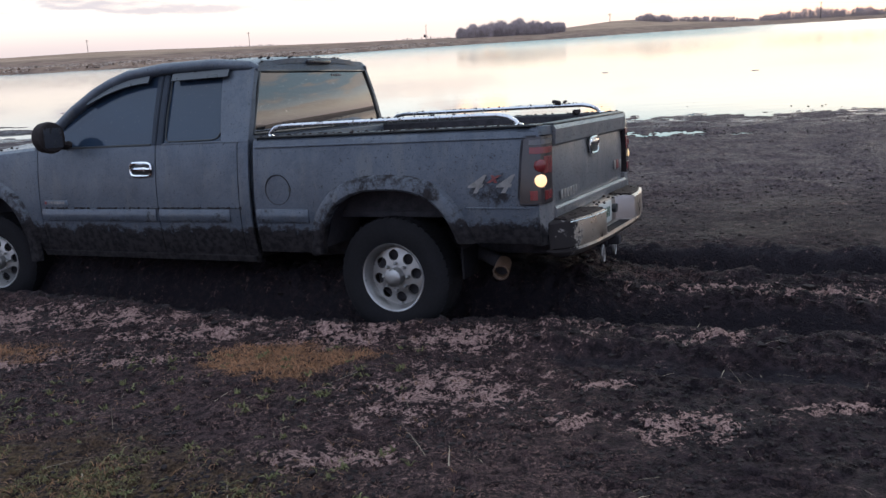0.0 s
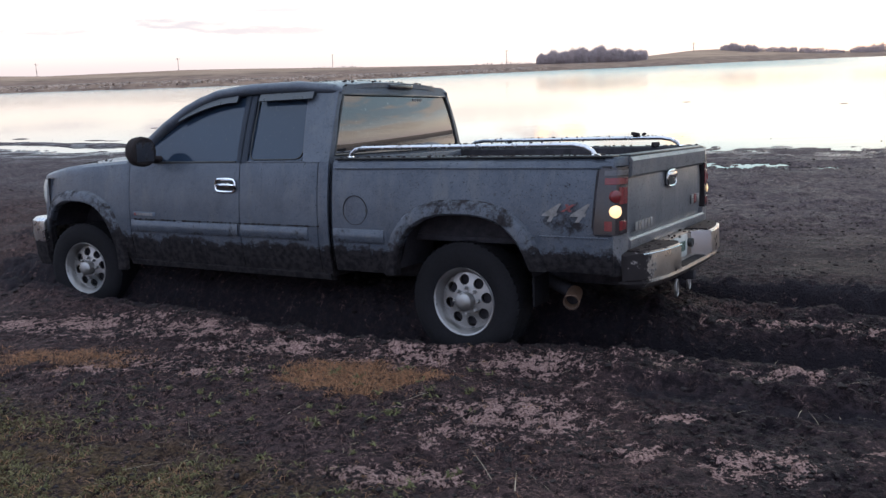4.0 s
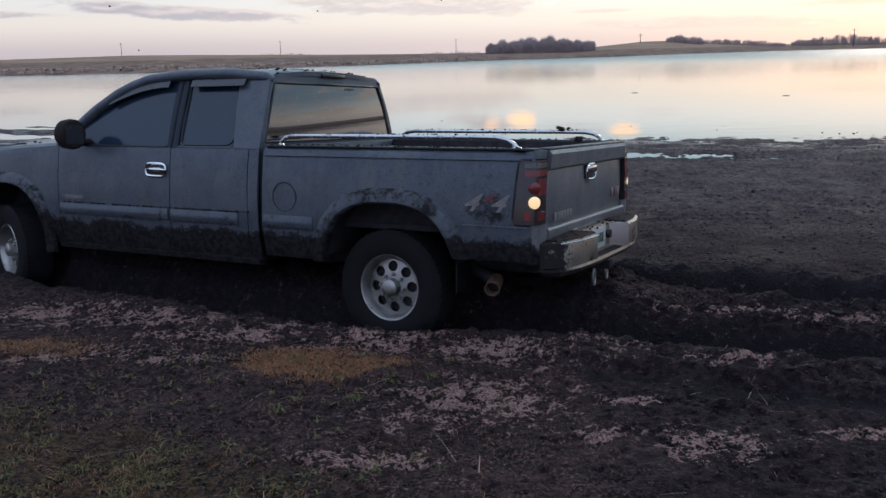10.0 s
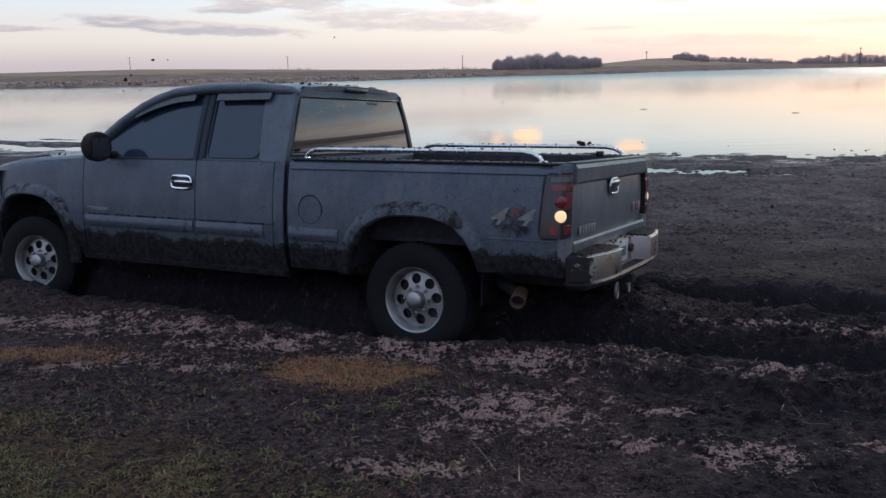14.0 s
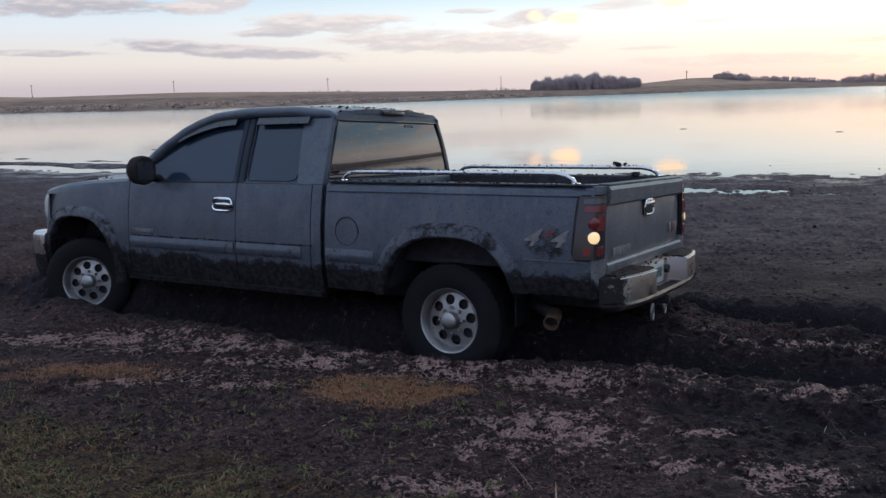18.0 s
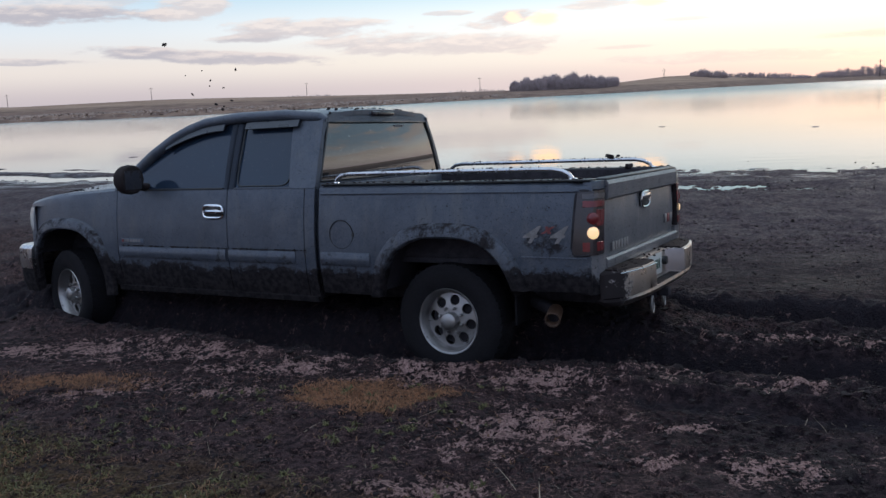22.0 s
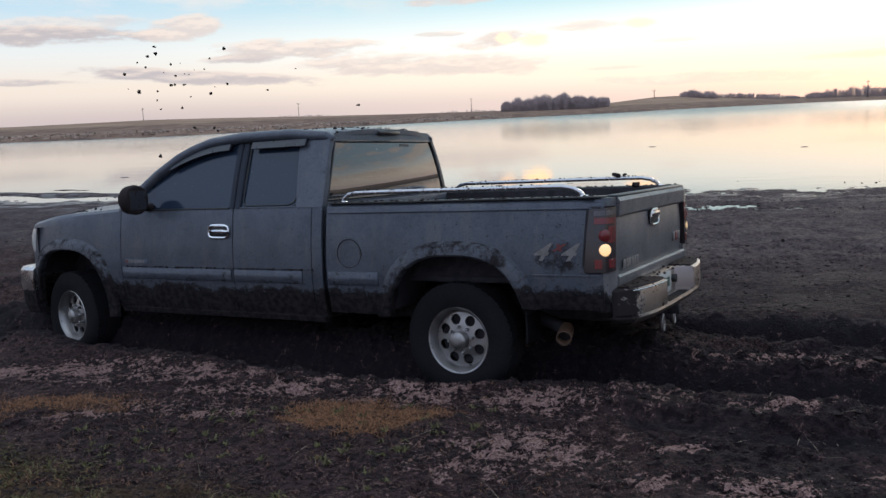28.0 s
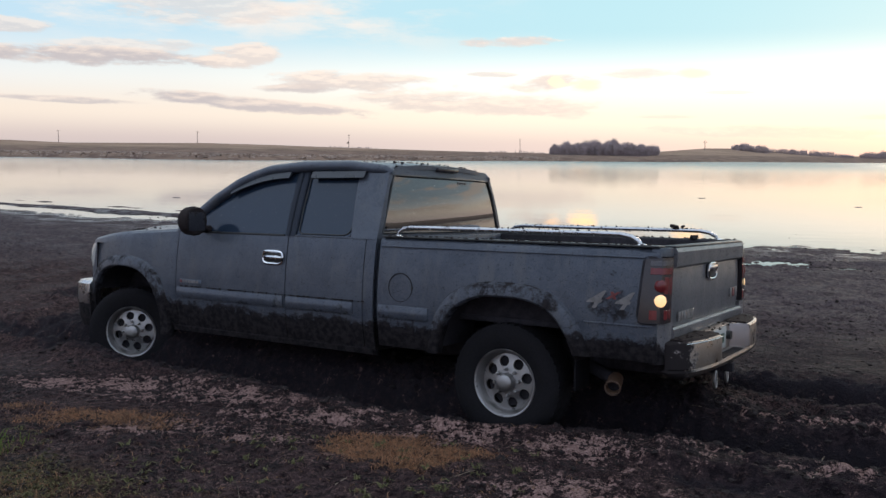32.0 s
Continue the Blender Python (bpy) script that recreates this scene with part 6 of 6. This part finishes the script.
def build_vegetation():
    r = np.random.RandomState(3)
    p = scatter_points(30000, r, -1.7, 0.0, 4.1, 5.5, dead_grass)
    build_blades("dry_grass", "patch of flattened tan dead grass on the mud", "grass", TAN, p, 0.026, 0.0022, 1.9, 1)
    p = scatter_points(34000, r, -4.4, -1.9, 4.5, 5.8, lambda x, y: 0.8 * dead_grass(x, y))
    build_blades("dry_grass", "patch of flattened tan dead grass on the mud", "grass", TAN, p, 0.026, 0.0022, 1.9, 2)

    def turf(x, y):
        edge = 3.72 + 0.52 * np.clip(-1.1 - x, -0.5, 3.0)
        m = sstep(edge - y, -0.15, 0.55) * sstep(-x, -0.3, 1.2)
        return m * sstep(fbm(x, y, 4.4, 4, 33.0), 0.47, 0.60)
    p = scatter_points(38000, r, -4.2, 0.4, 2.7, 5.2, turf)
    build_blades("weeds", "low green and brown weeds sprouting from the mud", "weeds", GREEN, p, 0.020, 0.0040, 1.7, 3, 2, 0.012)
    p = scatter_points(20000, r, -4.2, 0.6, 2.7, 5.2, lambda x, y: 0.7 * turf(x, y + 0.1) + 0.03 * (x < 0.2))
    build_blades("weeds", "russet dry weed stems on the mud", "weeds", RUSSET, p, 0.026, 0.0026, 1.7, 4, 2, 0.010)
    # single leafy weeds
    p = scatter_points(400, r, -3.6, -0.05, 3.0, 5.0, lambda x, y: 0.10 + 0.55 * (fbm(x, y, 1.8, 2, 77.0) > 0.5) * sstep(-x, -0.2, 0.8))
    build_blades("weeds", "small leafy green weeds", "weeds", LEAF, p, 0.031, 0.0056, 1.4, 5, 8, 0.009)
    p = scatter_points(700, r, -3.2, 3.2, 2.8, 6.0, lambda x, y: 0.35 + 0 * x)
    build_blades("straw", "scattered straw and thin twigs on the mud", "straw", STRAW, p, 0.05, 0.0022, 2.1, 6, lift=0.15)
    p = scatter_points(150, r, -1.8, 3.0, 3.0, 5.0, lambda x, y: 0.5 + 0 * x)
    build_blades("twigs", "thin pale twigs lying on the mud", "twigs", STRAW, p, 0.13, 0.0026, 2.3, 8, lift=0.10)
    # green tuft by the left edge
    p = scatter_points(900, r, -3.6, -2.7, 4.2, 5.0, ell(-3.15, 4.55, 0.30, 0.22))
    build_blades("grass_tuft", "tuft of fresh green grass", "grass", blade_material("fresh_grass", (0.06, 0.09, 0.015), (0.13, 0.17, 0.03)), p, 0.07, 0.003, 0.9, 7, 2)


def lumps(name, label, category, mat, pts, sizes, seed):
    """Rough stones or clods, twenty faces each, in one mesh."""
    rnd = np.random.RandomState(seed)
    bm = bmesh.new()
    bmesh.ops.create_icosphere(bm, subdivisions=1, radius=1)
    co = np.array([v.co for v in bm.verts])
    bm.verts.index_update()
    fc = np.array([[v.index for v in f.verts] for f in bm.faces])
    bm.free()
    x, y, z = pts
    n, k = len(x), len(co)
    s = sizes * np.minimum(rnd.lognormal(0, 0.5, n), 2.2)
    jit = 1 + rnd.uniform(-0.38, 0.38, (n, k, 1))
    a = rnd.uniform(0, 6.28, n)
    loc = co[None] * jit * (s[:, None, None] * np.array([1.25, 0.95, 0.62]))
    c, q = np.cos(a)[:, None], np.sin(a)[:, None]
    out = np.stack([loc[..., 0] * c - loc[..., 1] * q + x[:, None], loc[..., 0] * q + loc[..., 1] * c + y[:, None], loc[..., 2] + z[:, None] + 0.15 * s[:, None]], -1)
    faces = (fc[None] + (np.arange(n) * k)[:, None, None]).reshape(-1, 3)
    ob = mesh_ob(name, out.reshape(-1, 3).tolist(), faces.tolist(), mat)
    tagged(ob, label, category, kind="stuff")


def build_clods():
    r = np.random.RandomState(9)
    near = lambda x, y: 0.9 * np.exp(-((y - rut_left(x) - 0.1) / 0.75) ** 2) * (0.3 + 0.7 * (np.abs(y - rut_left(x)) > 0.3))
    lumps("mud_clods", "wet clods thrown up along the ruts", "mud", MUD, scatter_points(4200, r, -4.4, 3.4, 4.4, 8.4, near), 0.013, 1)
    lumps("mud_clods", "small crumbs of earth strewn over the ground", "mud", MUD, scatter_points(42000, r, -4.4, 3.4, 2.8, 6.4, lambda x, y: 0.75 * sstep(fbm(x, y, 3.0, 3, 5.0), 0.38, 0.56)), 0.0058, 2)
    lumps("mud_clods", "clods scattered over the mud flat", "mud", MUD, scatter_points(26000, r, -14.0, 13.0, 7.0, 18.0, lambda x, y: 0.6 * (fbm(x, y, 0.8, 3, 8.0) > 0.45) * (y < shore_y(x) + 0.3)), 0.0085, 3)
    p = scatter_points(2600, r, -22, 14.0, 14.0, 29.0, lambda x, y: np.exp(-((y - shore_y(x) - 0.8) / 1.4) ** 2) * 0.8 * (fbm(x, y, 0.5, 3, 18.0) > 0.45))
    lumps("shore_debris", "dark rotten reed litter along the water's edge", "debris", MUD, (p[0], p[1], np.maximum(p[2], WATER_Z)), 0.010, 4)


build_vegetation()
build_clods()

# twigs adrift on the lake
rd = random.Random(12)
for x, y in ((7.4, 41.0), (12.5, 36.0), (-14.0, 33.0)):
    bm = tube([(-0.35, 0, 0.0), (-0.1, 0.03, 0.03), (0.2, -0.02, 0.02), (0.42, 0.02, 0.05)], [0.02, 0.03, 0.028, 0.012], 7)
    tube([(0.05, 0, 0.02), (0.12, 0.1, 0.10)], [0.014, 0.006], 6, bm)
    bmesh.ops.scale(bm, vec=(0.45, 0.45, 0.45), verts=bm.verts)
    me = bpy.data.meshes.new("driftwood")
    bm.to_mesh(me)
    bm.free()
    me.materials.append(BARK)
    ob = tagged(new("driftwood", me), "dark twig drifting on the calm lake", "driftwood", group="twigs on the lake")
    ob.matrix_basis = pose(x, y, WATER_Z - 0.005, 0, 0, rd.uniform(-30, 30))
# seconds, degrees to the left
STEER = [(0, 10), (1, 10), (2.5, 9), (4, 9), (6.5, 20), (7, 17), (7.5, -2), (8, -19), (9, -14), (9.5, -22), (10, -18), (10.5, -4), (11, 20), (12, 29), (13, 29), (13.5, 20),
         (14.5, 2), (16.5, 27), (18, 27), (19, 29), (20, 18), (21, -9), (22, -13), (22.5, -19), (23, -26), (23.7, -22), (24.3, -8), (25, 28), (25.5, 29), (27.5, 20), (28, -9),
         (28.5, -18), (29, -25), (29.6, -16), (30.2, 4), (30.7, 22), (31.2, 30), (32, 30)]


def build_flying_mud():
    """Clods that lie by the spinning wheels, are flung up one after another, and fall back on the flat."""
    rnd = random.Random(21)
    protos = []
    for k in range(5):
        bm = bmesh.new()
        bmesh.ops.create_icosphere(bm, subdivisions=2, radius=1)
        for v in bm.verts:
            n = noise.noise(v.co * 1.6 + Vector((k * 7, 0, 0)))
            v.co = Vector((v.co.x * 1.3, v.co.y * 0.8, v.co.z * 0.6)) * (1 + 0.75 * n)
        me = bpy.data.meshes.new("mud_clod")
        bm.to_mesh(me)
        bm.free()
        me.materials.append(MUD)
        protos.append(me)
    made = []
    # from, to, how many, wheel place, speeds up, spread to the sides, sizes
    for a, b, n, (wx, wy), up, side, away, sizes in BURSTS:
        for k in range(n):
            t0 = a + (b - a) * (k + rnd.random()) / n
            vx, vy, vz = rnd.gauss(side[0], side[1]), rnd.gauss(away[0], away[1]), rnd.uniform(*up)
            made.append((t0, wx + rnd.uniform(-0.25, 0.25), wy + rnd.uniform(-0.2, 0.2), vx, vy, vz, rnd.choice(sizes) * rnd.uniform(0.7, 1.2), rnd.uniform(-300, 300), rnd.uniform(0, 360)))
    out = []
    # sprays: loose handfuls of drops that rise together
    for a, b, n, (wx, wy), up, side, away in SPRAYS:
        for k in range(n):
            t0 = a + (b - a) * (k + rnd.random()) / n
            ob = tagged(new("mud_spray"), "spray of small wet mud drops thrown by the wheels", "mud spray", group="mud sprays")
            for _ in range(9):
                drop = new("mud_drop", rnd.choice(protos))
                drop.parent = ob
                drop.location = (rnd.gauss(0, 0.22), rnd.gauss(0, 0.2), rnd.gauss(0, 0.2))
                r = rnd.choice((0.006, 0.008, 0.010, 0.014))
                drop.scale = (r, r * rnd.uniform(0.8, 1.4), r * rnd.uniform(0.9, 2.2))
                drop.rotation_euler = (rnd.uniform(0, 0.6), rnd.uniform(0, 0.6), rnd.uniform(0, 6))
            out.append((ob, t0, wx + rnd.uniform(-0.3, 0.3), wy + rnd.uniform(-0.2, 0.2), rnd.gauss(*side), rnd.gauss(*away), rnd.uniform(*up), 0.0, rnd.uniform(0, 80)))
    for t0, x, y, vx, vy, vz, r, spin, a0 in made:
        ob = new("mud_clod", rnd.choice(protos))
        ob.scale = (r, r, r)
        tagged(ob, "clod of wet black mud flung up by the spinning wheels", "mud clod", group="mud clods flung by the wheels")
        out.append((ob, t0, x, y, vx, vy, vz, spin, a0))
    return out


SPRAYS = (
    (5.8, 9.3, 16, (-2.2, 8.4), (6.0, 8.6), (0.5, 1.2), (0.6, 0.7)),
    (11.2, 13.6, 6, (-2.6, 8.7), (5.5, 7.6), (0.3, 1.0), (0.5, 0.6)),
    (21.7, 25.2, 44, (-2.9, 8.8), (6.2, 8.8), (-0.1, 0.5), (0.6, 0.6)),
    (27.5, 28.8, 20, (-2.9, 8.8), (6.2, 8.8), (-0.1, 0.7), (0.6, 0.6)),
)
BURSTS = (
    (-0.6, 1.2, 12, (-1.2, 8.2), (6.0, 8.5), (1.0, 1.4), (0.6, 0.8), (0.008, 0.012, 0.02)),
    (5.6, 9.5, 58, (-2.2, 8.4), (6.0, 8.8), (0.9, 2.0), (0.6, 0.9), (0.006, 0.008, 0.011, 0.016)),
    (10.8, 14.3, 30, (-2.6, 8.7), (5.5, 7.8), (0.6, 1.5), (0.5, 0.8), (0.008, 0.012, 0.022)),
    (16.0, 17.2, 6, (-2.8, 8.8), (5.0, 7.0), (0.2, 0.8), (0.5, 0.6), (0.012, 0.02)),
    (21.6, 25.2, 90, (-2.9, 8.8), (6.3, 9.0), (0.0, 0.8), (0.6, 0.7), (0.007, 0.010, 0.013, 0.018, 0.024)),
    (26.0, 28.0, 10, (-2.7, 8.7), (5.5, 8.0), (0.6, 1.4), (0.6, 0.8), (0.008, 0.012, 0.02)),
    (27.5, 28.9, 44, (-2.9, 8.8), (6.3, 9.0), (-0.1, 0.9), (0.6, 0.7), (0.007, 0.009, 0.013, 0.018)),
    (29.4, 31.6, 8, (-2.9, 8.8), (6.0, 8.5), (-0.4, 1.2), (0.6, 0.7), (0.008, 0.014)),
)
CLODS = build_flying_mud()


def fly(ob, t0, x, y, vx, vy, vz, spin, a0):
    """Rows of a throw: lying, rising, falling, lying again."""
    z0, g, zl = -0.16, 9.81, -0.14
    dur = (vz + math.sqrt(vz * vz + 2 * g * (z0 - zl))) / g
    rows = []
    at = lambda q: pose(x + vx * q, y + vy * q, z0 + vz * q - 0.5 * g * q * q, a0 + spin * q * 0.5, 0.4 * spin * q * 0.5, a0)
    if t0 > 0.05:
        rows.append((0.0, at(0)))
        rows.append((t0, at(0)))
    n = max(8, int(dur / 0.13))
    for k in range(n + 1):
        t = t0 + dur * k / n
        if (t > 0.04 if t0 > 0.05 else t >= 0) and t <= 32 and (not rows or t > rows[-1][0] + 0.04):
            rows.append((t, at(dur * k / n)))
    if rows[0][0] > 0:
        rows.insert(0, (0.0, at(-t0)))
    if rows[-1][0] < 31.9:
        rows.append((32.0, at(dur)))
    walk(ob, rows)


def motions():
    for row in CLODS:
        fly(*row)
    walk(TRUCK, [(t, pose(x, y, z, r, p, w)) for t, x, y, z, w, p, r in TRUCK_ROWS])
    x0, y0, a = TRUCK_ROWS[0][1], TRUCK_ROWS[0][2], radians(154)
    for ob, wx, wy in WHEELS:
        rows = []
        for t, x, y, *_ in TRUCK_ROWS:
            roll = math.degrees(((x - x0) * math.cos(a) + (y - y0) * math.sin(a)) / 0.39)
            steer = float(np.interp(t, [q[0] for q in STEER], [q[1] for q in STEER])) if wx > 1 else 0.0
            rows.append((t, pose(wx, wy, 0, 0, roll, steer)))
        walk(ob, rows)


motions()
